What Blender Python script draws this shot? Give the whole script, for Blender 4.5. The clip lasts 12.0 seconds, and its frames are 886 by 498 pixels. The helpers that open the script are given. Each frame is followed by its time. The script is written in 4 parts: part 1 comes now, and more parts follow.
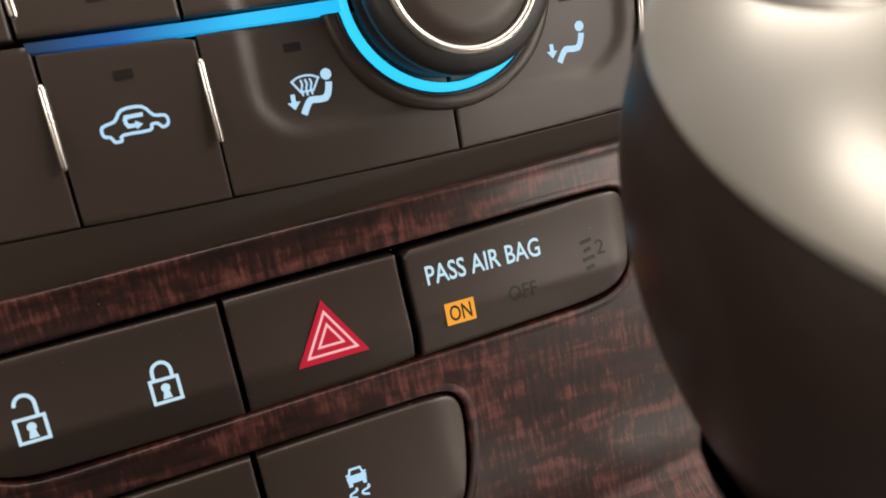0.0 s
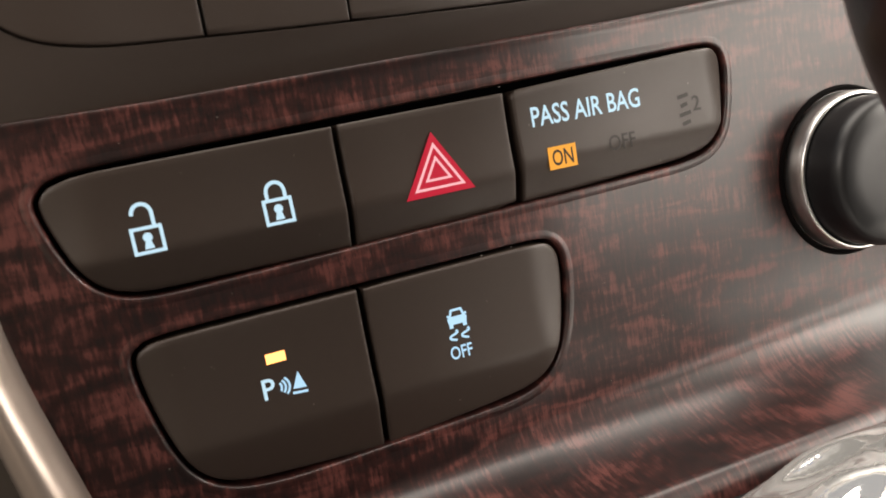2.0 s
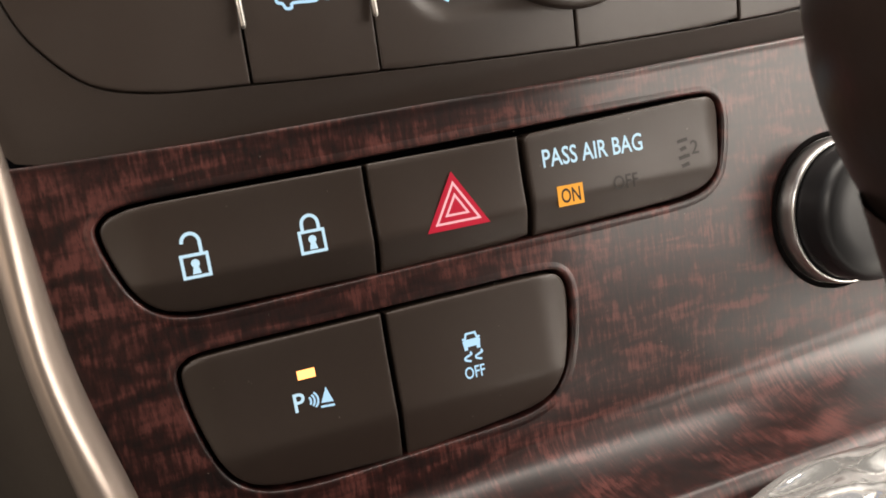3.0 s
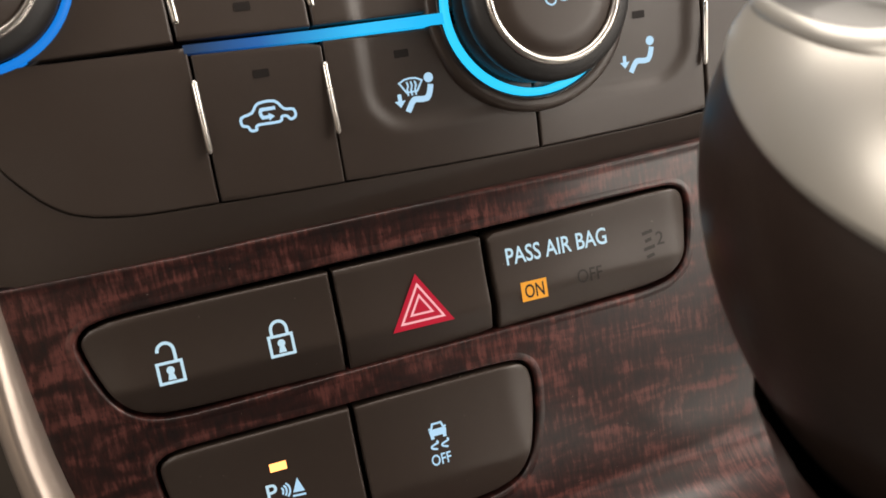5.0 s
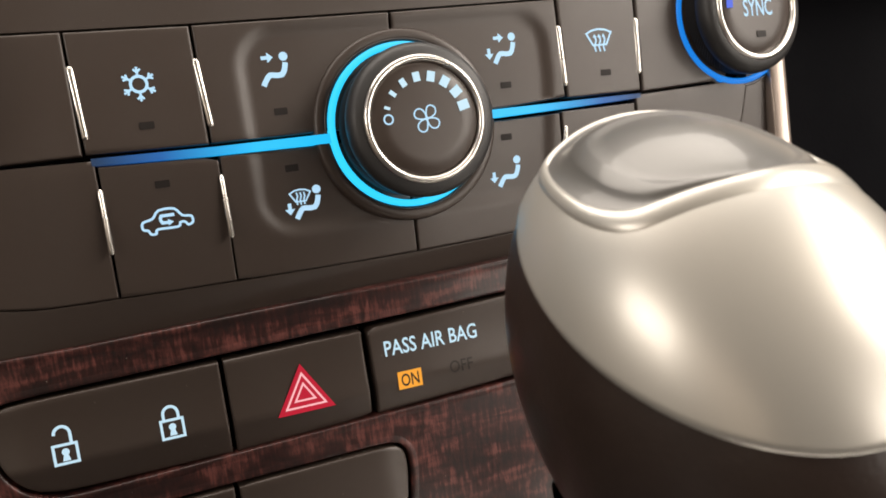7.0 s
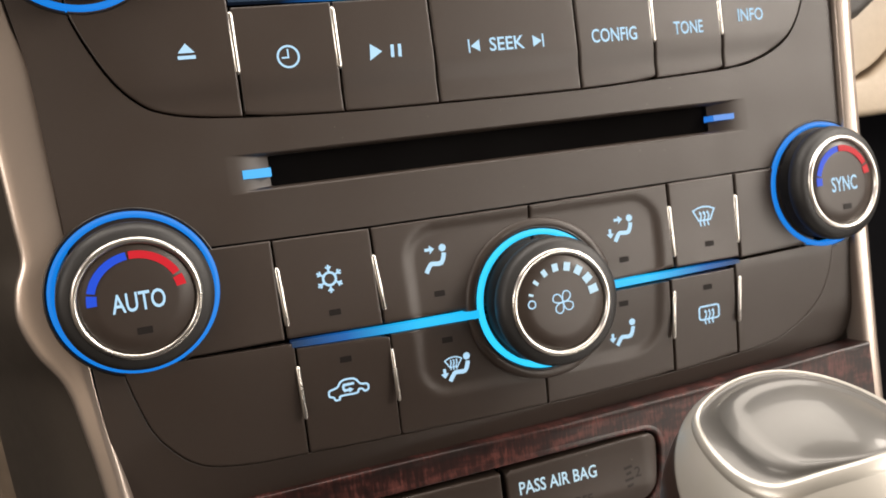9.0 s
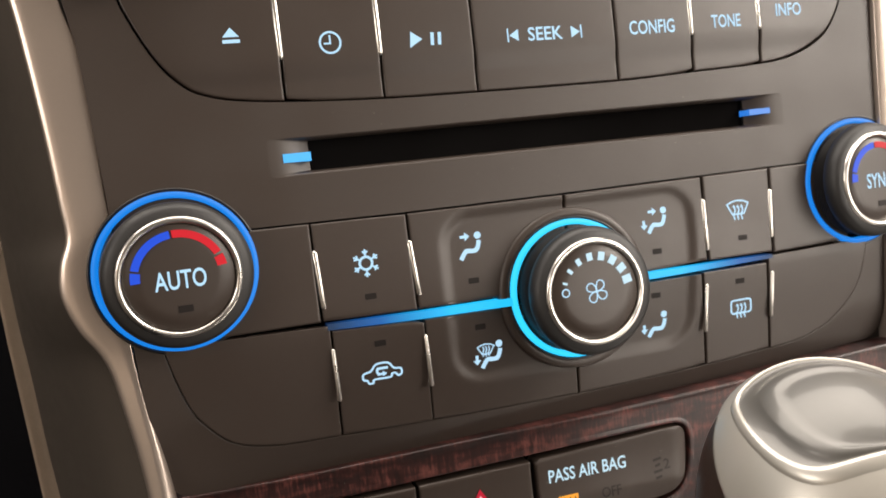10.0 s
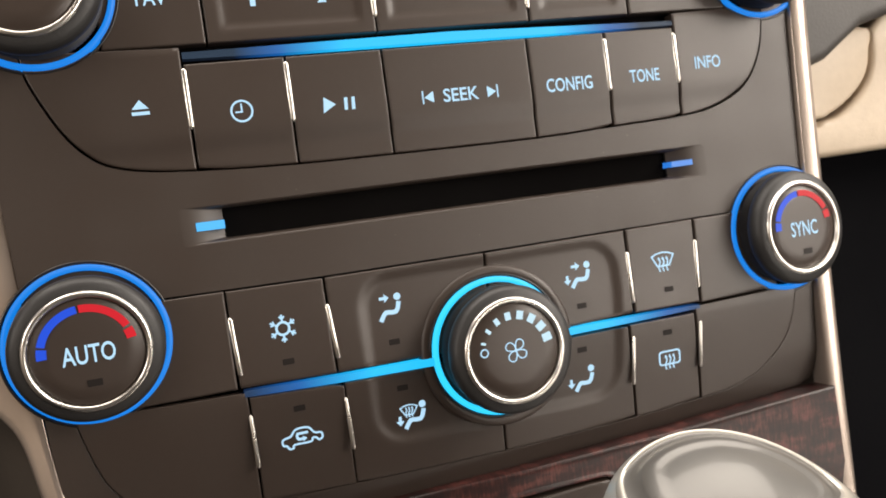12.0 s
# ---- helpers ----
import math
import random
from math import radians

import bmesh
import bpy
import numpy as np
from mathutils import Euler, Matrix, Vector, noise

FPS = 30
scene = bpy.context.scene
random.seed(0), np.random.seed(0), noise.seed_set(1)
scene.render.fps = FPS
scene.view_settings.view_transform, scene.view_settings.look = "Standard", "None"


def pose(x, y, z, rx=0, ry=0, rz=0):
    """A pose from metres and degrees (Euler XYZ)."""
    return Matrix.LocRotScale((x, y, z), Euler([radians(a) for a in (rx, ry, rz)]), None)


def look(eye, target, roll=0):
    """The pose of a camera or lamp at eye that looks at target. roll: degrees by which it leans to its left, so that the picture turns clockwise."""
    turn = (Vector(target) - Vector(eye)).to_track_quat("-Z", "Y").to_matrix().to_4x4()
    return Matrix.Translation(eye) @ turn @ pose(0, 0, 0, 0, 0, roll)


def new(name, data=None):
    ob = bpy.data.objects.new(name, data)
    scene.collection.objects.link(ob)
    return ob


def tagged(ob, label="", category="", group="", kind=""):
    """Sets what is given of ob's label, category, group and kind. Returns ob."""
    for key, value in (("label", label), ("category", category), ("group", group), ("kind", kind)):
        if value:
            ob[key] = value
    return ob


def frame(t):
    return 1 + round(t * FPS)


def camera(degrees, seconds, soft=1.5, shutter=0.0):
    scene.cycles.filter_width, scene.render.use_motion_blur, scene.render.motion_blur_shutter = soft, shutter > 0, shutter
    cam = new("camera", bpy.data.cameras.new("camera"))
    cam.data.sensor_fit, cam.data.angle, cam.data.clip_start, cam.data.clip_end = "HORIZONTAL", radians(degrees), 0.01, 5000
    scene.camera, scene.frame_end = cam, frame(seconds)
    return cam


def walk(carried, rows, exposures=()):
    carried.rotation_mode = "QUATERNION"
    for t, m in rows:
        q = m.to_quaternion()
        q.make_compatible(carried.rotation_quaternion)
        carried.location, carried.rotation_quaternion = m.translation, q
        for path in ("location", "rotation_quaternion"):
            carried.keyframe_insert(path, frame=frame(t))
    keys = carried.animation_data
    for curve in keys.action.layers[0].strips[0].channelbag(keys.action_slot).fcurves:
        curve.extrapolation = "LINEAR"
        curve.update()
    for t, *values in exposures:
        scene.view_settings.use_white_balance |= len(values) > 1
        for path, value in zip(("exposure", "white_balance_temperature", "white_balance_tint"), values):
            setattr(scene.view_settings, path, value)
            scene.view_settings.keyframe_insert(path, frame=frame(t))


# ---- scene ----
cam = camera(56.71, 12.0, soft=1.7)
# a phone lens: the near gear knob falls out of focus
cam.data.dof.use_dof = True
cam.data.dof.focus_distance, cam.data.dof.aperture_fstop = 0.175, 34.0
PATH = [
    (0.0, (-0.05329, -0.13806, -0.00109), (0.00827, 0.04942, -0.03364), -11.8),
    (0.5, (-0.06308, -0.12915, -0.03005), (0.00889, 0.05594, -0.05376), -11.09),
    (1.0, (-0.07708, -0.12641, -0.03749), (-0.0072, 0.05927, -0.06282), -10.9),
    (1.5, (-0.07566, -0.12602, -0.03284), (-0.00683, 0.05962, -0.06114), -10.76),
    (2.0, (-0.08069, -0.13303, -0.02697), (-0.01455, 0.05324, -0.05743), -10.49),
    (2.5, (-0.08143, -0.13806, -0.0253), (-0.01679, 0.04887, -0.05497), -9.72),
    (3.0, (-0.08613, -0.14543, -0.02244), (-0.02137, 0.042, -0.04841), -9.47),
    (3.2, (-0.09161, -0.14813, -0.01646), (-0.02289, 0.03815, -0.04053), -9.36),
    (4.8, (-0.06683, -0.15014, -0.00161), (-0.01257, 0.03906, -0.03711), -9.92),
    (5.0, (-0.06856, -0.15473, 0.00147), (-0.01508, 0.03532, -0.0305), -9.96),
    (5.5, (-0.08169, -0.17209, 0.01229), (-0.02525, 0.01823, -0.01212), -8.33),
    (6.0, (-0.08132, -0.17613, 0.012), (-0.02102, 0.01354, -0.00773), -7.28),
    (6.5, (-0.06586, -0.16948, -0.00103), (-0.00066, 0.01876, -0.01869), -6.45),
    (7.0, (-0.06098, -0.17686, 0.0099), (0.00889, 0.00949, -0.00993), -8.04),
    (7.5, (-0.07178, -0.17711, 0.03697), (-0.00175, 0.00916, 0.01702), -9.48),
    (7.7, (-0.08082, -0.18254, 0.04363), (-0.01298, 0.0045, 0.02334), -9.24),
    (9.3, (-0.08993, -0.20004, 0.05214), (-0.03155, -0.00925, 0.03836), -7.23),
    (9.5, (-0.09216, -0.20008, 0.05117), (-0.03507, -0.00889, 0.03748), -6.89),
    (10.0, (-0.09255, -0.1992, 0.04982), (-0.03639, -0.00774, 0.03601), -6.62),
    (10.5, (-0.08823, -0.19903, 0.05222), (-0.03139, -0.00781, 0.03789), -7.08),
    (11.0, (-0.06178, -0.2027, 0.06084), (-0.00397, -0.01155, 0.05), -8.08),
    (11.5, (-0.07922, -0.2059, 0.05926), (-0.02181, -0.01459, 0.04907), -7.79),
    (12.0, (-0.07238, -0.20544, 0.05722), (-0.01479, -0.0141, 0.0487), -7.88),
]
# the fascia leans back 28 degrees; its own frame: x right, y into the dash, z up its face
DASH = pose(0, 0, 0.75, -28, 0, 0)
walk(cam, [(t, DASH @ look(e, a, r)) for t, e, a, r in PATH], [(0, 0.25), (1.5, 0.38), (3.0, 0.42), (5.0, 0.24), (5.5, 0.36), (6.0, 0.42), (6.5, 0.66), (7.0, 0.32), (7.5, 0.18), (9.5, 0.36), (11.0, 0.40), (12.0, 0.36)])

# ---- world and light ----
world = bpy.data.worlds.new("sky")
scene.world = world
world.use_nodes = True
wn = world.node_tree.nodes
sky = wn.new("ShaderNodeTexSky")
sky.sky_type = "NISHITA"
sky.sun_disc = False
sky.sun_elevation, sky.sun_rotation = radians(50), radians(200)
sky.dust_density, sky.ozone_density = 6.0, 0.3
wn["Background"].inputs[1].default_value = 0.08
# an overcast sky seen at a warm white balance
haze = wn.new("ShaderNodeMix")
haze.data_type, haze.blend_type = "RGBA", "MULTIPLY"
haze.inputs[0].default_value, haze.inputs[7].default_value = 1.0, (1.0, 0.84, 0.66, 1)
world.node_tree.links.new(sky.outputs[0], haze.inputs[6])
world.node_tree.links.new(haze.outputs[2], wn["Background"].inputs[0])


def window_lamp(name, eye, target, sx, sy, watts, colour):
    data = bpy.data.lights.new(name, "AREA")
    data.shape, data.size, data.size_y, data.energy, data.color = "RECTANGLE", sx, sy, watts, colour
    ob = new(name, data)
    ob.matrix_world = look(eye, target)
    return ob


sun = new("sun", bpy.data.lights.new("sun", "SUN"))
sun.data.energy, sun.data.angle, sun.data.color = 0.9, radians(15), (1.0, 0.95, 0.88)
sun.matrix_world = look((0, 0, 5), (1.2, 3.5, 0))
WARM = (1.0, 0.908, 0.81)
window_lamp("window_light", (0.77, -0.88, 1.10), (0.0, -0.1, 0.8), 0.85, 0.28, 5.8, WARM)
window_lamp("window_light", (0.77, -0.28, 1.36), (0.0, -0.05, 0.78), 0.7, 0.26, 9.5, WARM)
window_lamp("window_light", (-0.77, -0.3, 1.18), (0.0, -0.1, 0.78), 0.36, 0.22, 1.9, WARM)
window_lamp("window_light", (0.0, 0.25, 1.42), (0.0, -0.4, 0.8), 1.15, 0.55, 12.0, WARM)


# ---- materials ----
def material(name, colour, rough=0.5, metal=0.0, second=None, scale=300.0, bump=0.0, bump_scale=900.0, coat=0.0, coat_rough=0.05, spec=0.5, stretch=(1, 1, 1), stain=0.25):
    m = bpy.data.materials.new(name)
    m.use_nodes = True
    nt = m.node_tree
    b = nt.nodes["Principled BSDF"]
    b.inputs["Metallic"].default_value = metal
    b.inputs["Coat Weight"].default_value = coat
    b.inputs["Coat Roughness"].default_value = coat_rough
    b.inputs["Specular IOR Level"].default_value = spec
    tc = nt.nodes.new("ShaderNodeTexCoord")
    mp = nt.nodes.new("ShaderNodeMapping")
    mp.inputs["Scale"].default_value = stretch
    nt.links.new(tc.outputs["Object"], mp.inputs[0])
    n1 = nt.nodes.new("ShaderNodeTexNoise")
    n1.inputs["Scale"].default_value, n1.inputs["Detail"].default_value = scale, 6
    n2 = nt.nodes.new("ShaderNodeTexNoise")
    n2.inputs["Scale"].default_value, n2.inputs["Detail"].default_value = scale / 12, 4
    for n in (n1, n2):
        nt.links.new(mp.outputs[0], n.inputs["Vector"])
    mix = nt.nodes.new("ShaderNodeMix")
    mix.data_type = "RGBA"
    mix.inputs[6].default_value = (*colour, 1)
    mix.inputs[7].default_value = (*(second or [c * 0.75 for c in colour]), 1)
    add = nt.nodes.new("ShaderNodeMath")
    add.operation = "MULTIPLY_ADD"
    add.inputs[1].default_value, add.inputs[2].default_value = 0.6, 0.0
    nt.links.new(n1.outputs[0], add.inputs[0])
    sumn = nt.nodes.new("ShaderNodeMath")
    sumn.operation = "MULTIPLY_ADD"
    sumn.inputs[1].default_value = 0.5
    nt.links.new(n2.outputs[0], sumn.inputs[0])
    nt.links.new(add.outputs[0], sumn.inputs[2])
    nt.links.new(sumn.outputs[0], mix.inputs[0])
    nt.links.new(mix.outputs[2], b.inputs["Base Color"])
    rr = nt.nodes.new("ShaderNodeMapRange")
    rr.inputs[3].default_value, rr.inputs[4].default_value = rough * (1 - stain), rough * (1 + stain)
    nt.links.new(n2.outputs[0], rr.inputs[0])
    nt.links.new(rr.outputs[0], b.inputs["Roughness"])
    if bump:
        n3 = nt.nodes.new("ShaderNodeTexNoise")
        n3.inputs["Scale"].default_value, n3.inputs["Detail"].default_value = bump_scale, 3
        nt.links.new(tc.outputs["Object"], n3.inputs["Vector"])
        bp = nt.nodes.new("ShaderNodeBump")
        bp.inputs["Strength"].default_value, bp.inputs["Distance"].default_value = bump, 0.0002
        nt.links.new(n3.outputs[0], bp.inputs["Height"])
        nt.links.new(bp.outputs[0], b.inputs["Normal"])
    return m


def glow(name, colour, strength, base=(0.06, 0.09, 0.12)):
    """A backlit print or light guide."""
    m = bpy.data.materials.new(name)
    m.use_nodes = True
    b = m.node_tree.nodes["Principled BSDF"]
    b.inputs["Base Color"].default_value = (*base, 1)
    b.inputs["Roughness"].default_value = 0.5
    b.inputs["Specular IOR Level"].default_value = 0.25
    b.inputs["Emission Color"].default_value = (*colour, 1)
    b.inputs["Emission Strength"].default_value = strength
    return m


def glow_fade(name, near, far, reach, strength):
    """A light guide that is fed in the middle and fades along x to both ends."""
    m = glow(name, near, strength, (0.01, 0.025, 0.05))
    nt = m.node_tree
    b = nt.nodes["Principled BSDF"]
    tc = nt.nodes.new("ShaderNodeTexCoord")
    sp = nt.nodes.new("ShaderNodeSeparateXYZ")
    nt.links.new(tc.outputs["Object"], sp.inputs[0])
    ab = nt.nodes.new("ShaderNodeMath")
    ab.operation = "ABSOLUTE"
    nt.links.new(sp.outputs[0], ab.inputs[0])
    ramp = nt.nodes.new("ShaderNodeValToRGB")
    mr = nt.nodes.new("ShaderNodeMapRange")
    mr.inputs[2].default_value = reach
    nt.links.new(ab.outputs[0], mr.inputs[0])
    nt.links.new(mr.outputs[0], ramp.inputs[0])
    el = ramp.color_ramp.elements
    el[0].color, el[1].color = (*near, 1), (*far, 1)
    el[0].position, el[1].position = 0.48, 0.94
    mid = el.new(0.76)
    mid.color = (0.007, 0.10, 0.36, 1)
    nt.links.new(ramp.outputs[0], b.inputs["Emission Color"])
    return m


def wood_material():
    """Dark figured veneer under lacquer: wavering cross bands, short fine grain across them, small pores."""
    m = bpy.data.materials.new("burl_wood")
    m.use_nodes = True
    nt = m.node_tree
    b = nt.nodes["Principled BSDF"]
    link, add = nt.links.new, nt.nodes.new
    tc = add("ShaderNodeTexCoord")

    def noise(stretch, scale, detail, distortion=0.0, turn=0.0):
        mp = add("ShaderNodeMapping")
        mp.inputs["Rotation"].default_value = (0, radians(turn), 0)
        mp.inputs["Scale"].default_value = stretch
        link(tc.outputs["Object"], mp.inputs[0])
        n = add("ShaderNodeTexNoise")
        n.inputs["Scale"].default_value, n.inputs["Detail"].default_value, n.inputs["Distortion"].default_value = scale, detail, distortion
        link(mp.outputs[0], n.inputs["Vector"])
        return n.outputs[0]

    def blend(a, fa, c, fc):
        m1, m2 = add("ShaderNodeMath"), add("ShaderNodeMath")
        m1.operation, m2.operation = "MULTIPLY", "MULTIPLY_ADD"
        m1.inputs[1].default_value, m2.inputs[1].default_value = fa, fc
        link(a, m1.inputs[0])
        link(c, m2.inputs[0])
        link(m1.outputs[0], m2.inputs[2])
        return m2.outputs[0]

    bands = noise((0.75, 1, 2.6), 110, 4, 0.6, 4)
    clouds = noise((1, 1, 1.3), 24, 3, 0.4)
    grain = noise((6, 1, 1.0), 220, 4, 0.25, -4)
    pores = noise((2.2, 1, 0.6), 1500, 2)
    figure = blend(blend(bands, 0.60, clouds, 0.12), 1.0, grain, 0.48)
    ramp = add("ShaderNodeValToRGB")
    el = ramp.color_ramp.elements
    el[0].position, el[0].color = 0.48, (0.009, 0.0038, 0.0037, 1)
    el[1].position, el[1].color = 0.74, (0.104, 0.034, 0.029, 1)
    e = el.new(0.60)
    e.color = (0.025, 0.0075, 0.0064, 1)
    link(figure, ramp.inputs[0])
    pr = add("ShaderNodeMapRange")
    pr.inputs[1].default_value, pr.inputs[2].default_value = 0.30, 0.42
    pr.inputs[3].default_value = 0.35
    link(pores, pr.inputs[0])
    dark = add("ShaderNodeMix")
    dark.data_type, dark.blend_type = "RGBA", "MULTIPLY"
    dark.inputs[0].default_value = 1.0
    link(ramp.outputs[0], dark.inputs[6])
    link(pr.outputs[0], dark.inputs[7])
    link(dark.outputs[2], b.inputs["Base Color"])
    b.inputs["Roughness"].default_value = 0.40
    b.inputs["Coat Weight"].default_value = 0.6
    b.inputs["Coat Roughness"].default_value = 0.28
    b.inputs["Specular IOR Level"].default_value = 0.3
    bp = add("ShaderNodeBump")
    bp.inputs["Strength"].default_value, bp.inputs["Distance"].default_value = 0.10, 0.0004
    link(figure, bp.inputs["Height"])
    link(bp.outputs[0], b.inputs["Normal"])
    # the lacquer lies almost level, with a slow waver
    bc = add("ShaderNodeBump")
    bc.inputs["Strength"].default_value, bc.inputs["Distance"].default_value = 0.10, 0.0012
    link(clouds, bc.inputs["Height"])
    link(bc.outputs[0], b.inputs["Coat Normal"])
    return m


PLASTIC = material("dark_soft_plastic", (0.039, 0.028, 0.0225), 0.44, second=(0.030, 0.0215, 0.017), scale=700, bump=0.12, bump_scale=4800)
BUTTON = material("dark_button_plastic", (0.039, 0.028, 0.0225), 0.40, second=(0.031, 0.022, 0.0175), scale=600, bump=0.1, bump_scale=4800)
BLACK = material("black_plastic", (0.008, 0.008, 0.009), 0.4, scale=500)
# near black and dull: the shade of the gaps is put into this colour
GAP = material("gap_shade_black", (0.003, 0.0025, 0.0025), 0.9, scale=500, spec=0.05)
KNOB = material("black_rubber", (0.018, 0.017, 0.017), 0.5, scale=800, bump=0.3, bump_scale=1500)
CHROME = material("chrome", (0.80, 0.76, 0.71), 0.28, 1.0, scale=200)
BRIGHT = material("polished_chrome", (0.88, 0.87, 0.85), 0.3, 1.0, scale=100)
POLISHED = material("polished_aluminium", (0.86, 0.86, 0.84), 0.07, 0.8, second=(0.80, 0.80, 0.78), scale=100, stain=0.1, bump=1.0, bump_scale=150)
SATIN = material("satin_silver_paint", (0.45, 0.375, 0.325), 0.3, 0.7, second=(0.42, 0.35, 0.30), stain=0.08, scale=900, coat=0.4, coat_rough=0.15)
# the trims' silver again, darkened: the flanks' shade is in the colour
SATIN_SHADE = material("shaded_satin_silver", (0.125, 0.105, 0.088), 0.38, 0.6, scale=2500)
KSILVER = material("champagne_silver_paint", (0.47, 0.445, 0.40), 0.36, 0.55, second=(0.45, 0.425, 0.38), scale=900, coat=0.75, coat_rough=0.2, stain=0.04)
INSET = material("grey_metallic_inset", (0.11, 0.105, 0.097), 0.40, 0.3, second=(0.10, 0.095, 0.088), stain=0.05, scale=900, coat=0.3, coat_rough=0.05)
LEATHER = material("dark_brown_leather", (0.030, 0.019, 0.015), 0.33, second=(0.016, 0.010, 0.008), scale=500, bump=0.25, bump_scale=1100)
BEIGE = material("beige_vinyl", (0.52, 0.42, 0.31), 0.5, scale=300, bump=0.4, bump_scale=1200)
TAN = material("tan_vinyl", (0.30, 0.23, 0.17), 0.55, scale=300, bump=0.4, bump_scale=1200)
DARKPAD = material("dark_grey_vinyl", (0.05, 0.045, 0.042), 0.55, scale=300, bump=0.7, bump_scale=1000)
CLOTH = material("cabin_lining", (0.17, 0.147, 0.124), 0.9, scale=80, bump=0.5, bump_scale=900)
# lighter than the walls, so that the unseen roof bounces fill light
ROOF = material("roof_lining_fill", (0.32, 0.29, 0.25), 0.9, scale=80, bump=0.5, bump_scale=900)
# floor carpet; its near black also serves as shade behind the dash
CARPET = material("carpet_and_recess_black", (0.004, 0.004, 0.005), 0.95, spec=0.05, scale=200, bump=0.8, bump_scale=600)
WOOD = wood_material()
ICON = glow("backlit_pale_blue", (0.47, 0.73, 0.95), 0.76)
ICONW = glow("backlit_white", (0.58, 0.80, 0.92), 0.72)
AMBER = glow("amber_light", (1.0, 0.42, 0.04), 0.58, (0.2, 0.08, 0.01))
LED = glow("amber_led", (1.0, 0.42, 0.12), 2.2, (0.3, 0.12, 0.02))
RED = glow("red_backlit_print", (0.62, 0.012, 0.04), 0.55, (0.08, 0.004, 0.008))
PINK = glow("pink_backlit_print", (1.0, 0.52, 0.56), 0.66, (0.2, 0.08, 0.08))
COLD = glow("blue_scale_print", (0.006, 0.09, 0.90), 0.55, (0.01, 0.02, 0.1))
HOT = glow("red_scale_print", (0.8, 0.012, 0.03), 0.55, (0.1, 0.005, 0.005))
RING = glow("blue_light_ring", (0.004, 0.23, 0.82), 0.72, (0.01, 0.03, 0.08))
RINGC = glow("cyan_light_ring", (0.03, 0.60, 1.0), 0.95, (0.01, 0.04, 0.08))
RADIO_BAR = glow_fade("radio_light_bar", (0.015, 0.54, 1.0), (0.004, 0.006, 0.012), 0.060, 0.82)
BAR = glow_fade("blue_light_bar", (0.015, 0.54, 1.0), (0.006, 0.016, 0.05), 0.069, 0.82)
OFFINK = material("unlit_print", (0.018, 0.014, 0.011), 0.5, scale=500, spec=0.35)
UNLED = material("unlit_lamp", (0.013, 0.010, 0.009), 0.6, scale=500, spec=0.2)

MM = 0.001


# ---- mesh helpers: millimetres, x right, y into the dash, z up the fascia ----
def part(name, bm, mat, parent=None, label="", smooth=False):
    me = bpy.data.meshes.new(name)
    bmesh.ops.recalc_face_normals(bm, faces=bm.faces)
    for v in bm.verts:
        v.co *= MM
    if smooth:
        for f in bm.faces:
            f.smooth = True
    bm.to_mesh(me)
    bm.free()
    me.materials.append(mat)
    ob = new(name, me)
    if parent is not None:
        ob.parent = parent
    else:
        ob.matrix_world = DASH
    if label:
        ob["label"] = label
    return ob


def thing(name, label, category, group="", kind=""):
    ob = new(name)
    ob.empty_display_size = 0.01
    ob.matrix_world = DASH
    return tagged(ob, label, category, group, kind)


def from_grid(bm, rows, close=False):
    vs = [[bm.verts.new(p) for p in r] for r in rows]
    for a, b in zip(vs, vs[1:]):
        n = len(a)
        for i in range(n if close else n - 1):
            j = (i + 1) % n
            bm.faces.new((a[i], a[j], b[j], b[i]))
    return vs


def prism(bm, poly, yf, yb, bevel=0.0, seg=2):
    """A plate with the outline poly, its face at yf and its back at yb."""
    f = bm.faces.new([bm.verts.new((x, yf, z)) for x, z in poly])
    top = list(f.edges)
    r = bmesh.ops.extrude_face_region(bm, geom=[f])
    back = [v for v in r["geom"] if isinstance(v, bmesh.types.BMVert)]
    for v in back:
        v.co.y = yb
    if f.is_valid and bevel:
        bmesh.ops.bevel(bm, geom=top, offset=bevel, segments=seg, affect="EDGES", profile=0.5)
    return bm


def plate(bm, outer, holes, yf, yb):
    """A flat plate with holes through it."""
    edges = []
    for loop in (outer, *holes):
        v = [bm.verts.new((x, yf, z)) for x, z in loop]
        w = [bm.verts.new((x, yb, z)) for x, z in loop]
        for i in range(len(v)):
            j = (i + 1) % len(v)
            edges.append(bm.edges.new((v[i], v[j])))
            bm.faces.new((v[i], v[j], w[j], w[i]))
    bmesh.ops.triangle_fill(bm, edges=edges, use_beauty=True)
    return bm


def smooth_outline(pts, n=4, closed=True):
    """A Catmull-Rom curve through pts."""
    out, k = [], len(pts)
    for i in range(k if closed else k - 1):
        p = [pts[(i + d) % k] if closed else pts[min(max(i + d, 0), k - 1)] for d in (-1, 0, 1, 2)]
        for s in range(n):
            t = s / n
            out.append(tuple(0.5 * (2 * b + (c - a) * t + (2 * a - 5 * b + 4 * c - d) * t * t + (3 * b - a - 3 * c + d) * t ** 3) for a, b, c, d in zip(*p)))
    if not closed:
        out.append(tuple(pts[-1]))
    return out


def rounded(x0, z0, x1, z1, r, n=5):
    out = []
    for cx, cz, a0 in ((x1 - r, z1 - r, 0), (x0 + r, z1 - r, 90), (x0 + r, z0 + r, 180), (x1 - r, z0 + r, 270)):
        for i in range(n + 1):
            a = radians(a0 + 90 * i / n)
            out.append((cx + r * math.cos(a), cz + r * math.sin(a)))
    return out


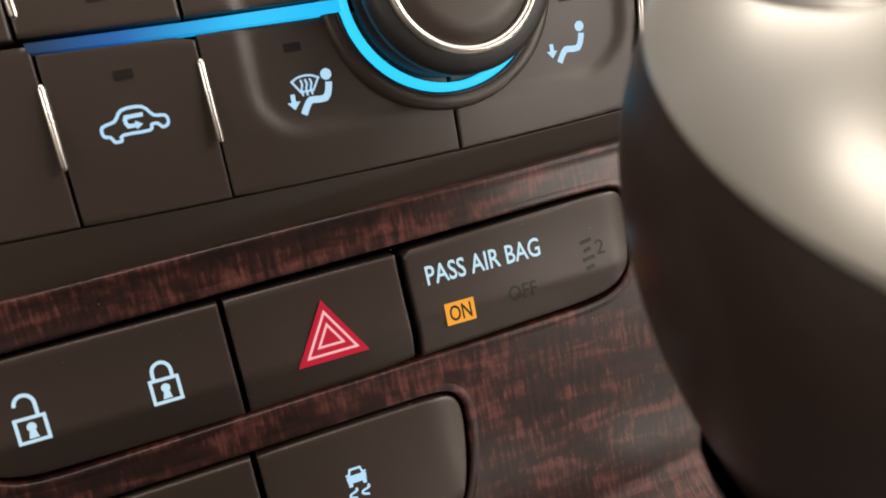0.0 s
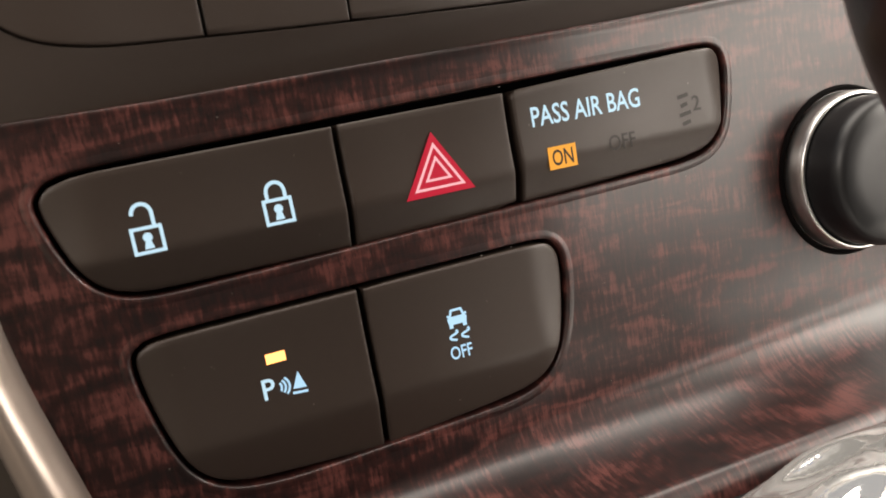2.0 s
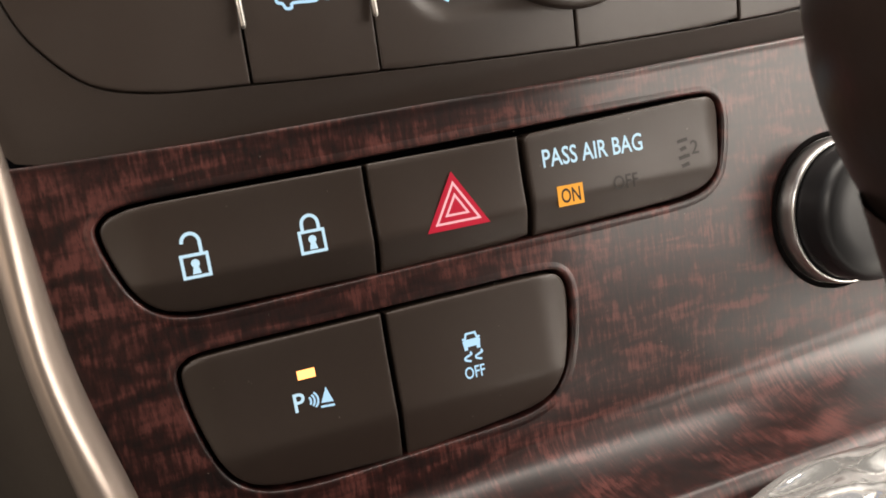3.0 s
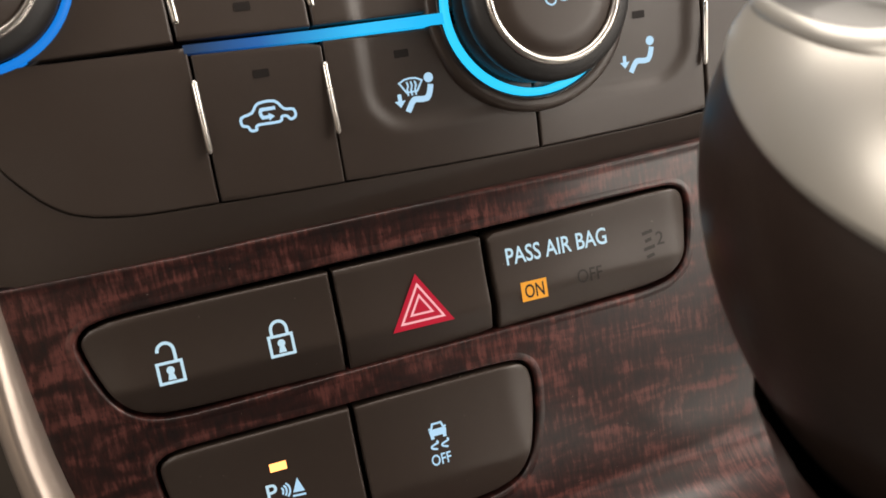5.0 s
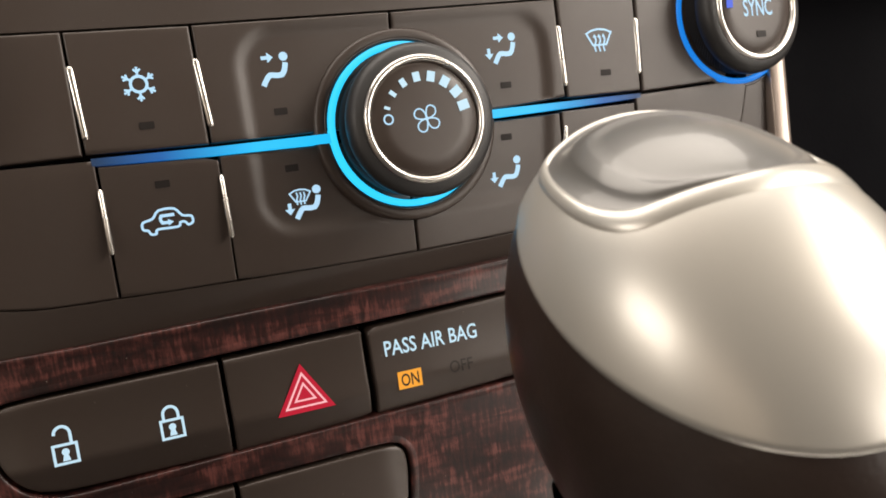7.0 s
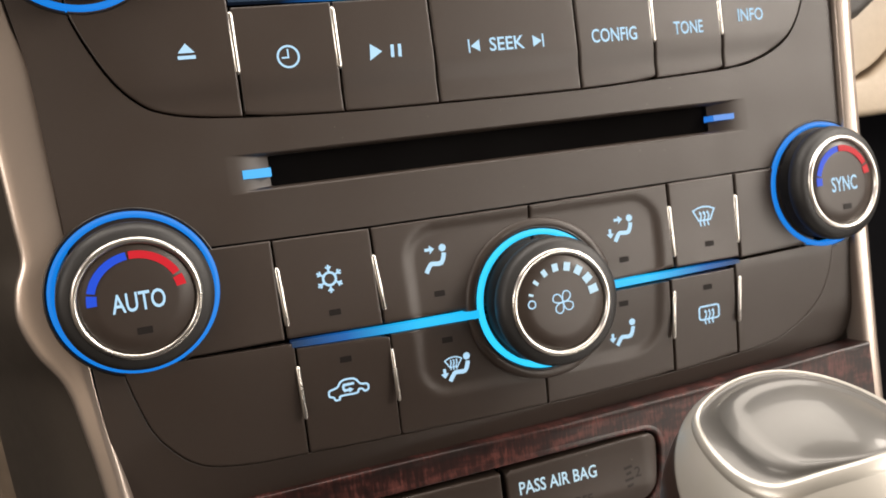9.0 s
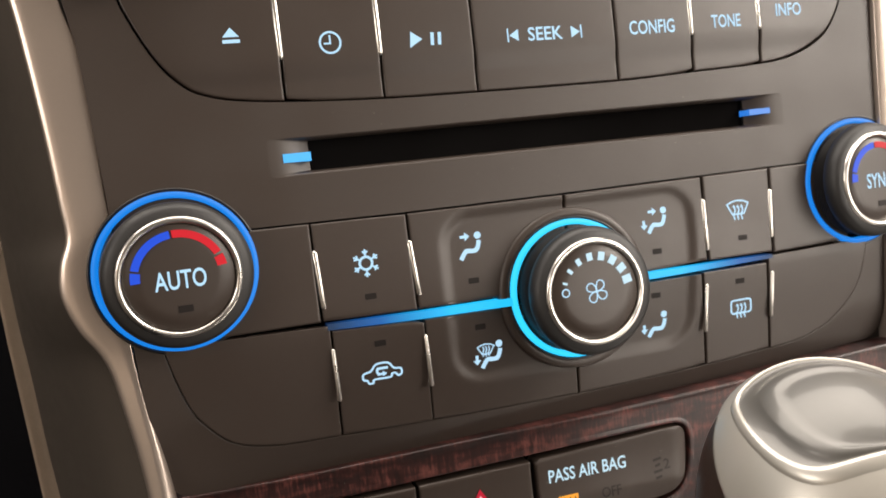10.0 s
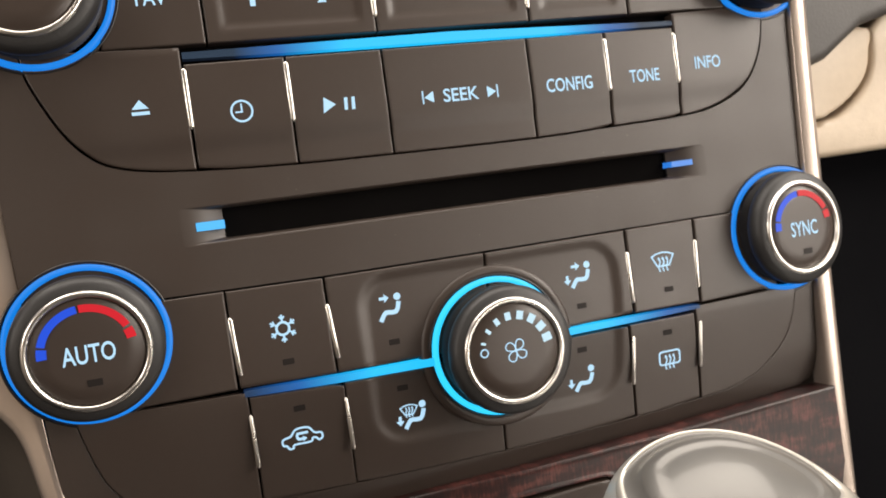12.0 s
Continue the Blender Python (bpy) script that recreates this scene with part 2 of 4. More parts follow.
def edge_distance(px, pz, poly):
    d = np.full(px.shape, 1e9)
    for (x0, z0), (x1, z1) in zip(poly, poly[1:] + poly[:1]):
        dx, dz = x1 - x0, z1 - z0
        t = np.clip(((px - x0) * dx + (pz - z0) * dz) / (dx * dx + dz * dz + 1e-12), 0, 1)
        d = np.minimum(d, np.hypot(px - x0 - t * dx, pz - z0 - t * dz))
    return d


def span(poly, z):
    xs = []
    for (x0, z0), (x1, z1) in zip(poly, poly[1:] + poly[:1]):
        if (z0 - z) * (z1 - z) <= 0 and z0 != z1:
            xs.append(x0 + (z - z0) / (z1 - z0) * (x1 - x0))
    return min(xs), max(xs)


def pad(bm, poly, face, depth=3.0, r=0.42, step=0.9):
    """A key cap with the outline poly: face(x, z) gives its depth, its rim is rounded by r and drops back by depth."""
    zs = [p[1] for p in poly]
    z0, z1 = min(zs), max(zs)
    near = [0.0, 0.08, 0.2, 0.4, 0.7]
    inner = list(np.linspace(z0 + 0.7, z1 - 0.7, max(3, int((z1 - z0) / step))))
    zl = [z0 + 0.002 + 0.998 * d for d in near[:-1]] + inner + [z1 - 0.002 - 0.998 * d for d in reversed(near[:-1])]
    wide = max(p[0] for p in poly) - min(p[0] for p in poly)
    n = max(4, int(wide / step))
    rows = []
    for z in zl:
        a, b = span(poly, z)
        w = b - a
        k = min(1.0, w / 3)
        xs = [a + d * k for d in near[:-1]] + list(np.linspace(a + 0.7 * k, b - 0.7 * k, n)) + [b - d * k for d in reversed(near[:-1])]
        rows.append([(x, z) for x in xs])
    P = np.array(rows)
    d = edge_distance(P[..., 0], P[..., 1], poly)
    drop = np.where(d < r, r - np.sqrt(np.maximum(r * r - (r - d) ** 2, 0)), 0)
    Y = np.vectorize(face)(P[..., 0], P[..., 1]) + drop
    grid = [[(P[i, j, 0], Y[i, j], P[i, j, 1]) for j in range(P.shape[1])] for i in range(P.shape[0])]
    vs = from_grid(bm, grid)
    rim = vs[0] + [q[-1] for q in vs[1:-1]] + vs[-1][::-1] + [q[0] for q in vs[-2:0:-1]]
    back = [bm.verts.new((v.co.x, v.co.y + depth, v.co.z)) for v in rim]
    for i in range(len(rim)):
        j = (i + 1) % len(rim)
        bm.faces.new((rim[i], rim[j], back[j], back[i]))
    return bm


def smoothstep(a, b, x):
    t = min(max((x - a) / (b - a), 0), 1)
    return t * t * (3 - 2 * t)


def lathe(bm, profile, cx, cz, n=64, close=True):
    """profile: (radius, y) pairs, turned round the axis through (cx, cz)."""
    rows = [[(cx + r * math.cos(2 * math.pi * i / n), y, cz + r * math.sin(2 * math.pi * i / n)) for i in range(n)] for r, y in profile]
    return from_grid(bm, rows, True)


def disc(bm, cx, cz, r, y, n=20, r0=0.0, a0=0.0, a1=360.0):
    """A flat disc, ring or arc, a hair thick."""
    full = a1 - a0 >= 360
    k = n if full else n + 1
    ang = [radians(a0 + (a1 - a0) * i / n) for i in range(k)]
    o = [(cx + r * math.cos(a), cz + r * math.sin(a)) for a in ang]
    if r0 <= 0 and full:
        prism(bm, o, y, y + 0.06)
        return bm
    i_ = [(cx + r0 * math.cos(a), cz + r0 * math.sin(a)) for a in ang]
    rows = [[(a[0], y, a[1]), (b[0], y, b[1]), (b[0], y + 0.06, b[1]), (a[0], y + 0.06, a[1])] for a, b in zip(o, i_)]
    from_grid(bm, rows + rows[:1] if full else rows, True)
    return bm


def stroke(bm, pts, w, y, closed=False):
    """A line of width w through pts, as print."""
    k = len(pts)
    left, right = [], []
    for i in range(k):
        p = Vector(pts[i])
        a = Vector(pts[i - 1]) if (i > 0 or closed) else None
        b = Vector(pts[(i + 1) % k]) if (i < k - 1 or closed) else None
        d1 = (p - a).normalized() if a is not None else (b - p).normalized()
        d2 = (b - p).normalized() if b is not None else d1
        t = d1 + d2
        t = t.normalized() if t.length > 1e-6 else d1
        nrm = Vector((-t.y, t.x))
        s = w / 2 / max(0.5, abs(nrm.dot(Vector((-d1.y, d1.x)))))
        left.append(p + nrm * s)
        right.append(p - nrm * s)
    rows = [[(a.x, y, a.y), (b.x, y, b.y), (b.x, y + 0.06, b.y), (a.x, y + 0.06, a.y)] for a, b in zip(left, right)]
    vs = from_grid(bm, rows, True)
    if closed:
        for q in range(4):
            m = (q + 1) % 4
            bm.faces.new((vs[-1][q], vs[-1][m], vs[0][m], vs[0][q]))
    return bm


def text(name, body, cx, cz, height, width, y, mat, parent):
    """Printed letters of a capital height and a total width, centred on (cx, cz)."""
    cu = bpy.data.curves.new(name, "FONT")
    cu.body, cu.align_x, cu.resolution_u = body, "LEFT", 3
    cu.offset = 0.013
    tmp = bpy.data.objects.new(name, cu)
    scene.collection.objects.link(tmp)
    bpy.context.view_layer.update()
    me = bpy.data.meshes.new_from_object(tmp.evaluated_get(bpy.context.evaluated_depsgraph_get()))
    bpy.data.objects.remove(tmp)
    bm = bmesh.new()
    bm.from_mesh(me)
    xs, ys = [v.co.x for v in bm.verts], [v.co.y for v in bm.verts]
    sx, sy = width / (max(xs) - min(xs)), height / (max(ys) - min(ys))
    mx, my = (max(xs) + min(xs)) / 2, (max(ys) + min(ys)) / 2
    for v in bm.verts:
        v.co = ((v.co.x - mx) * sx + cx, y, (v.co.y - my) * sy + cz)
    return part(name, bm, mat, parent)


def lean(x, z):
    """How far the wood panel falls back behind the fascia's plane."""
    return -0.035 * (x + 45) - 0.05 * (z + 34)


def settled(p):
    d = lean(p.x, p.z)
    return Vector((p.x + d * (p.x + 81) / 141, p.y + d, p.z + d * (p.z + 25) / 141))


# ---- radio and climate fascia ----
fascia = thing("fascia_panel", "dark brown-grey plastic centre fascia with a disc slot", "dashboard panel", kind="structure")
RADIO_CURVE = smooth_outline([(-104, 106), (-103, 99.5), (-98.1, 88.5), (-93.1, 81.8), (-87, 78), (-75, 75.8), (-48.6, 74.3), (-20, 73.9), (20, 73.8), (43, 74.6), (65, 75.4), (76.5, 77), (86.5, 81.2), (92.4, 87.4), (96, 96), (97.2, 106)], 4, False)
HV_CURVE = smooth_outline([(-104.5, 30), (-103.5, 19.5), (-100.5, 8), (-97.4, 2), (-91, -4.3), (-81.5, -6.9), (-66, -7.6), (-43, -8.2), (0, -8.7), (39, -7.8), (60.5, -6.6), (72, -5.6), (82.4, -2.3), (91.5, 4.6), (95.7, 12.2), (98, 24)], 4, False)
SLOT = rounded(-74.5, 57.6, 71.8, 66.9, 1.0, 3)
bm = bmesh.new()
plate(bm, RADIO_CURVE + [(97.2, 130), (106.5, 130), (104.6, 55), (104.2, 30), (87, 30), (80, 46.3), (65, 46.3), (0, 45.9), (-43, 45.9), (-67, 46.2), (-84, 46.5), (-90, 30), (-110.6, 30), (-111.3, 57), (-113, 91), (-117, 115), (-118, 130), (-104, 130)], [SLOT], 0, 4)
part("bezel", bm, PLASTIC, fascia)


def even(pts, n):
    """n points at even steps along pts."""
    d = np.r_[0, np.cumsum([math.dist(a, b) for a, b in zip(pts, pts[1:])])]
    return [tuple(float(np.interp(t, d, [p[k] for p in pts])) for k in range(len(pts[0]))) for t in np.linspace(0, d[-1], n)]


def roll(z):
    """How far the lower keys fall back towards their foot."""
    t = min(1.15, max(0.0, (19.0 - z) / 28))
    return 2.75 * t ** 1.1


# the band below the keys rolls back towards the wood
inner_edge = even(HV_CURVE, 90)
outer_edge = even(smooth_outline([(-110.4, 30), (-109.4, 10), (-107.9, -5), (-106.5, -13), (-100, -15.8), (-75, -16.1), (-36, -15.4), (11, -14.5), (60, -12.6), (92, -10.6), (101, -9.3), (103.9, -5), (104.2, 10), (104.3, 30)], 6, False), 90)
bm = bmesh.new()
rows = []
for k, drop in ((0, 1.6), (0, 0.14), (0.014, 0.03), (0.03, 0), (0.12, 0), (0.25, 0), (0.5, 0), (0.75, 0), (0.95, 0), (1.0, 0)):
    row = []
    for (x0, z0), (x1, z1) in zip(inner_edge, outer_edge):
        x, z = x0 + (x1 - x0) * k, z0 + (z1 - z0) * k
        edge = 0.15 + roll(z0)
        row.append((x, edge + drop + (2.4 + 0.7 * smoothstep(-95, -70, x1)) * k * smoothstep(3, -14, z1), z))
    rows.append(row)
from_grid(bm, rows)
part("lower_bezel", bm, PLASTIC, fascia, smooth=True)
# sheet behind the keys, coloured as the shade in their gaps
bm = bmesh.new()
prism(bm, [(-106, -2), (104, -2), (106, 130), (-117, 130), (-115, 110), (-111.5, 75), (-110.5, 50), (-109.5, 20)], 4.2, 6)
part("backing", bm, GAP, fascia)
# the disc slot: a funnel, then a dark shaft
bm = bmesh.new()
inner = rounded(-64.4, 58.7, 60.7, 66.0, 0.5, 3)
from_grid(bm, [[(a + (c - a) * k, 3.2 * k ** 2.2, b + (d - b) * k) for (a, b), (c, d) in zip(SLOT, inner)] for k in (0, 0.2, 0.4, 0.6, 0.8, 1)], True)
part("slot_funnel", bm, PLASTIC, fascia, smooth=True)
bm = bmesh.new()
vs = from_grid(bm, [[(x, 3.2, z) for x, z in inner], [(x, 45, z) for x, z in inner]], True)
bm.faces.new(vs[-1])
part("slot_shaft", bm, BLACK, fascia)
bm = bmesh.new()
prism(bm, [(-71, 61), (-64.3, 61), (-64.3, 63.1), (-71, 63.1)], 0.15, 3.6)
part("slot_light", bm, glow("slot_light_cyan", (0.02, 0.45, 1.0), 0.75), fascia, "blue light at the end of the disc slot")
bm = bmesh.new()
prism(bm, [(60.6, 61.4), (67.6, 61.4), (67.6, 63), (60.6, 63)], 0.2, 3.6)
# glowing strip on the shaft wall, depicts the blue light falling inside
prism(bm, [(60.2, 61.4), (60.7, 61.4), (60.7, 63), (60.2, 63)], 3.2, 19)
part("slot_light", bm, glow("slot_light_blue", (0.01, 0.22, 0.85), 0.6), fascia, "blue light at the end of the disc slot")

radio = thing("radio_control_panel", "dark radio control panel with backlit pale blue lettering", "radio")
climate = thing("climate_control_panel", "dark climate control panel with backlit pale blue icons", "climate control")


def below(curve, x0, x1, ztop):
    """The outline between a curve below and a top at ztop (or its two ends), from x0 to x1."""
    low = [p for p in curve if x0 < p[0] < x1]
    xs, zs = [p[0] for p in curve], [p[1] for p in curve]
    a, b = (x0, float(np.interp(x0, xs, zs))), (x1, float(np.interp(x1, xs, zs)))
    pts = [a] + low + [b] if xs[0] < x0 else low + [b]
    if xs[-1] <= x1:
        pts = [a] + low
    za, zb = ztop if isinstance(ztop, tuple) else (ztop, ztop)
    return pts + [(pts[-1][0], zb), (pts[0][0], za)]


def shrink(curve, dz):
    return [(x + (0.35 if x < -75 else -0.35 if x > 75 else 0), z + dz) for x, z in curve]


def radio_face(x, z):
    return 0.9 * smoothstep(87, 79, z) ** 2 * 0.9 - 0.3


RC = shrink(RADIO_CURVE, 0.45)
rb = {}
for name, x0, x1 in (("eject_button", -106, -68.85), ("clock_button", -68.3, -44.55), ("play_button", -44.05, -19.95), ("seek_button", -19.45, 20.35), ("config_button", 20.85, 43.75), ("tone_button", 44.25, 65.95), ("info_button", 66.45, 99)):
    bm = bmesh.new()
    pad(bm, below(RC, x0, x1, 104.9 if name in ("eject_button", "info_button") else 100.9), radio_face, 3.5)
    rb[name] = part(name, bm, BUTTON, radio, smooth=True)
presets = []
for name, x0, x1 in (("favourites_button", -86, -62.4), ("preset_button", -61.9, -20.1), ("preset_button", -19.7, 22.2), ("preset_button", 22.7, 52.5), ("menu_button", 53, 84)):
    def upper_face(x, z, x0=x0, x1=x1):
        if name != "preset_button":
            return -0.2
        d = min(x - x0 - 4, x1 - 4 - x, z - 109)
        return -0.2 + 0.5 * smoothstep(-0.8, 0.8, d)
    bm = bmesh.new()
    pad(bm, [(x0, 105.5), (x1, 105.5), (x1, 128), (x0, 128)], upper_face, 3.5)
    presets.append(part(name, bm, BUTTON, radio, smooth=True))
bm = bmesh.new()
prism(bm, [(-68.4, 102.2), (-45, 101.9), (0, 101.8), (45, 101.6), (66.7, 101.6), (66.7, 102.8), (0, 104.3), (-68.4, 103.8)], 0.1, 3)
part("light_bar", bm, RADIO_BAR, radio, "blue light bar fading to dark ends")


def chrome_rod(x0, z0, x1, z1, parent, w=1.5):
    bm = bmesh.new()
    n = 12
    rows = []
    for i, (t, s) in enumerate(((0, 0.2), (0.02, 0.8), (0.05, 1), (0.95, 1), (0.98, 0.8), (1, 0.2))):
        x, z = x0 + (x1 - x0) * t, z0 + (z1 - z0) * t
        rows.append([(x + w / 2 * s * math.cos(2 * math.pi * k / n), 0.0 - 0.6 * s * math.sin(2 * math.pi * k / n), z) for k in range(n)])
    from_grid(bm, rows, True)
    return part("chrome_strip", bm, CHROME, parent, smooth=True)


for x, za, zb in ((-68.55, 85.4, 100), (-44.3, 84.8, 99.8), (44.0, 84.8, 99.3), (66.2, 85.2, 99.4), (-20, 109.2, 124), (22.4, 108.6, 124)):
    chrome_rod(x, za, x, zb, radio)

# climate keys
CX, CZ = 1.2, 20.4


def dish(x, z):
    """The soft-edged hollow round the fan knob."""
    x0, x1 = -34.0, 38.3 - max(0, 28 - z) * 0.1
    qx, qz = max(x0 + 8 - x, x - x1 + 8, 0), max(0.5 + 8 - z, z - 43.5 + 8, 0)
    d = 8 - math.hypot(qx, qz)
    if qx == 0 and qz == 0:
        d = min(x - x0, x1 - x, z - 0.5, 43.5 - z)
    return -0.35 + 0.72 * smoothstep(-1.6, 1.8, d)


def upper_key(x, z):
    return dish(x, z)


def lower_key(x, z):
    return dish(x, z) + roll(z)


HC = [(x + (0.1 if x < -75 else -0.3 if x > 75 else 0), z + 0.22) for x, z in HV_CURVE]
ck = {}
for name, poly in (
    ("blank_key", [(-93, 21.7), (-67, 21.7), (-67, 45.8), (-88, 46.0)]),
    ("air_conditioning_key", [(-66.35, 21.8), (-42.65, 21.2), (-42.9, 45.4), (-66.6, 45.7)]),
    ("face_vent_key", [(-42.1, 21.2), (0.2, 20.9), (0.2, 45.4), (-42.35, 45.4)]),
    ("bilevel_vent_key", [(0.75, 20.9), (42.2, 22.1), (42.3, 45.7), (0.75, 45.4)]),
    ("windscreen_defrost_key", [(42.85, 22.1), (63.9, 22), (64.6, 45.9), (42.95, 45.8)]),
    ("blank_key", [(64.5, 21.6), (91, 22.2), (87, 45.9), (65.2, 45.9)]),
):
    bm = bmesh.new()
    pad(bm, poly, upper_key, 3.5)
    ck[name] = part(name, bm, BUTTON, climate, smooth=True)
for name, x0, x1, zt in (("blank_key", -106, -65.1, 21.2), ("recirculation_key", -64.6, -41.35, (19.2, 18.4)), ("defrost_floor_key", -41.0, -0.1, (18.4, 17.9)), ("floor_vent_key", 0.4, 40.0, 18.7), ("rear_defrost_key", 40.6, 61.6, 19), ("blank_key", 62.2, 99, 21)):
    bm = bmesh.new()
    pad(bm, below(HC, x0, x1, zt), lower_key, 3.5, 0.3)
    ck[name] = part(name, bm, BUTTON, climate, smooth=True)
for a in ((-65.8, 24.6, -66.5, 39.3), (-41.6, 24.5, -42.7, 38.8), (42.75, 25, 42.55, 39.5), (64.2, 26, 64.8, 39.9)):
    chrome_rod(*a, climate)
for a in ((-64.8, 1.6, -65.0, 14.9), (-41.15, 1.2, -41.3, 14.7), (39.6, 2.2, 41.4, 15.7), (61.7, 3.2, 63.4, 16.4)):
    chrome_rod(*a, climate, w=1.15)
bm = bmesh.new()
prism(bm, [(-65.6, 19.5), (-42, 18.7), (-16.8, 18.3), (-16.8, 20.4), (-42, 20.5), (-65.6, 21.0)], -0.45, 3)
part("light_bar", bm, BAR, climate, "blue light bar fading to a dark end")
bm = bmesh.new()
prism(bm, [(17, 19.4), (42, 19.7), (63.7, 20.1), (63.7, 21.2), (42, 21.3), (17, 21.4)], -0.35, 3)
part("light_bar", bm, BAR, climate, "blue light bar fading to a dark end")
bm = bmesh.new()
lathe(bm, [(18.4, 1.5), (18.9, 0.1), (19.6, -0.3), (20.9, -0.3), (21.5, 0.2), (21.8, 2)], CX, CZ)
part("knob_surround", bm, BUTTON, climate, smooth=True)


def lamp_mark(parent, x, z, w=2.9, h=1.5, y=-0.1):
    bm = bmesh.new()
    prism(bm, rounded(x - w / 2, z - h / 2, x + w / 2, z + h / 2, 0.2, 2), y, y + 0.2)
    return part("indicator_lamp", bm, UNLED, parent)


for key, x, z in (("air_conditioning_key", -54.1, 26.3), ("recirculation_key", -53.1, 14.3), ("face_vent_key", -26.8, 26.3), ("defrost_floor_key", -26.3, 14.1), ("bilevel_vent_key", 27, 26.8), ("floor_vent_key", 25.5, 14.7), ("windscreen_defrost_key", 54.3, 27.2), ("rear_defrost_key", 52.3, 15)):
    lamp_mark(ck[key], x, z, y=0.3 if abs(x) < 34 else -0.45)

# icons
IY = -0.45


def icon(name, mat, parent, draw):
    bm = bmesh.new()
    draw(bm)
    return part(name, bm, mat, parent)


def snowflake(bm, x=-54.3, z=34.6, y=IY, sc=0.96):
    disc(bm, x, z, 1.95 * sc, y, 18, 1.32 * sc)
    for k in range(6):
        a = radians(60 * k + 30)
        c, s = sc * math.cos(a), sc * math.sin(a)
        stroke(bm, [(x + 1.6 * c, z + 1.6 * s), (x + 3.6 * c, z + 3.6 * s)], 0.46, y)
        for sg in (-1, 1):
            b = a + sg * 0.75
            stroke(bm, [(x + 2.4 * c, z + 2.4 * s), (x + 2.4 * c + 1.0 * sc * math.cos(b), z + 2.4 * s + 1.0 * sc * math.sin(b))], 0.42, y)


def arrow(bm, x, z, dx, dz, y, s=1.0):
    """A short fat arrow with its tip at (x, z)."""
    n = (-dz, dx)
    prism(bm, [(x, z), (x - 1.5 * s * dx + 1.3 * s * n[0], z - 1.5 * s * dz + 1.3 * s * n[1]), (x - 1.5 * s * dx - 1.3 * s * n[0], z - 1.5 * s * dz - 1.3 * s * n[1])], y, y + 0.06)
    stroke(bm, [(x - 1.4 * s * dx, z - 1.4 * s * dz), (x - 3.0 * s * dx, z - 3.0 * s * dz)], 0.9 * s, y)


def seat_flow(bm, x, z, face, floor, screen, y):
    """The airflow pictogram: a bent seat line, a dot and arrows; (x, z) is the dot."""
    disc(bm, x, z, 0.95, y, 16)
    stroke(bm, smooth_outline([(x + 0.25, z - 1.3), (x - 0.1, z - 2.7), (x - 0.8, z - 3.8), (x - 2.2, z - 3.85), (x - 3.4, z - 3.75), (x - 4.2, z - 4.6), (x - 5.0, z - 5.9)], 2, False), 1.15, y)
    if face:
        arrow(bm, x - 2.2, z - 0.05, 1, 0, y, 0.86)
    if floor:
        arrow(bm, x - 6.3, z - 4.9, 0, -1, y, 0.86)
    if screen:
        xs, zs = x - 3.7, z - 1.0
        stroke(bm, [(xs - 2.3, zs + 0.7), (xs - 1.2, zs + 1.25), (xs, zs + 1.4), (xs + 1.2, zs + 1.25), (xs + 2.3, zs + 0.7), (xs + 1.1, zs - 1.2), (xs - 1.1, zs - 1.2)], 0.34, y, True)
        for k in (-0.8, 0, 0.8):
            stroke(bm, [(xs + k, zs + 0.8), (xs + k + 0.2, zs), (xs + k - 0.1, zs - 0.8), (xs + k, zs - 1.9)], 0.34, y)


def fan_screen(bm, x, z, y, rear):
    if rear:
        stroke(bm, rounded(x - 3.3, z - 1.4, x + 3.3, z + 2.4, 0.8, 3), 0.5, y, True)
    else:
        stroke(bm, [(x - 3.5, z + 1.7), (x - 1.9, z + 2.4), (x, z + 2.65), (x + 1.9, z + 2.4), (x + 3.5, z + 1.7), (x + 1.9, z - 1.2), (x - 1.9, z - 1.2)], 0.45, y, True)
    for k in (-1.25, 0, 1.25):
        stroke(bm, smooth_outline([(x + k, z + 0.9), (x + k + 0.3, z - 0.1), (x + k - 0.25, z - 1.4), (x + k, z - 2.8)], 3, False), 0.42, y)
        prism(bm, [(x + k - 0.5, z + 0.7), (x + k + 0.5, z + 0.7), (x + k, z + 1.5)], y, y + 0.06)


def car_loop(bm, x=-53.4, z=6.9, y=IY):
    body = [(-4.6, -1.1), (-4.5, 0.1), (-2.6, 0.6), (-1.3, 1.9), (1.6, 1.9), (3.0, 0.5), (4.6, 0.2), (4.8, -0.9), (3.9, -1.3), (3.3, -0.7), (2.4, -0.7), (1.9, -1.4), (-1.9, -1.4), (-2.3, -2.1), (-3.3, -2.1), (-3.7, -1.4)]
    stroke(bm, [(x + 1.05 * a, z + 1.15 * b) for a, b in smooth_outline(body, 3)], 0.5, y, True)
    stroke(bm, [(x - 1.3, z + 0.3), (x - 1.0, z + 1.0), (x + 1.6, z + 1.0)], 0.65, y)
    stroke(bm, [(x - 1.3, z + 0.3), (x - 0.9, z - 0.45), (x + 0.3, z - 0.45)], 0.65, y)
    prism(bm, [(x + 1.3, z - 0.45), (x + 0.2, z + 0.25), (x + 0.2, z - 1.15)], y, y + 0.06)


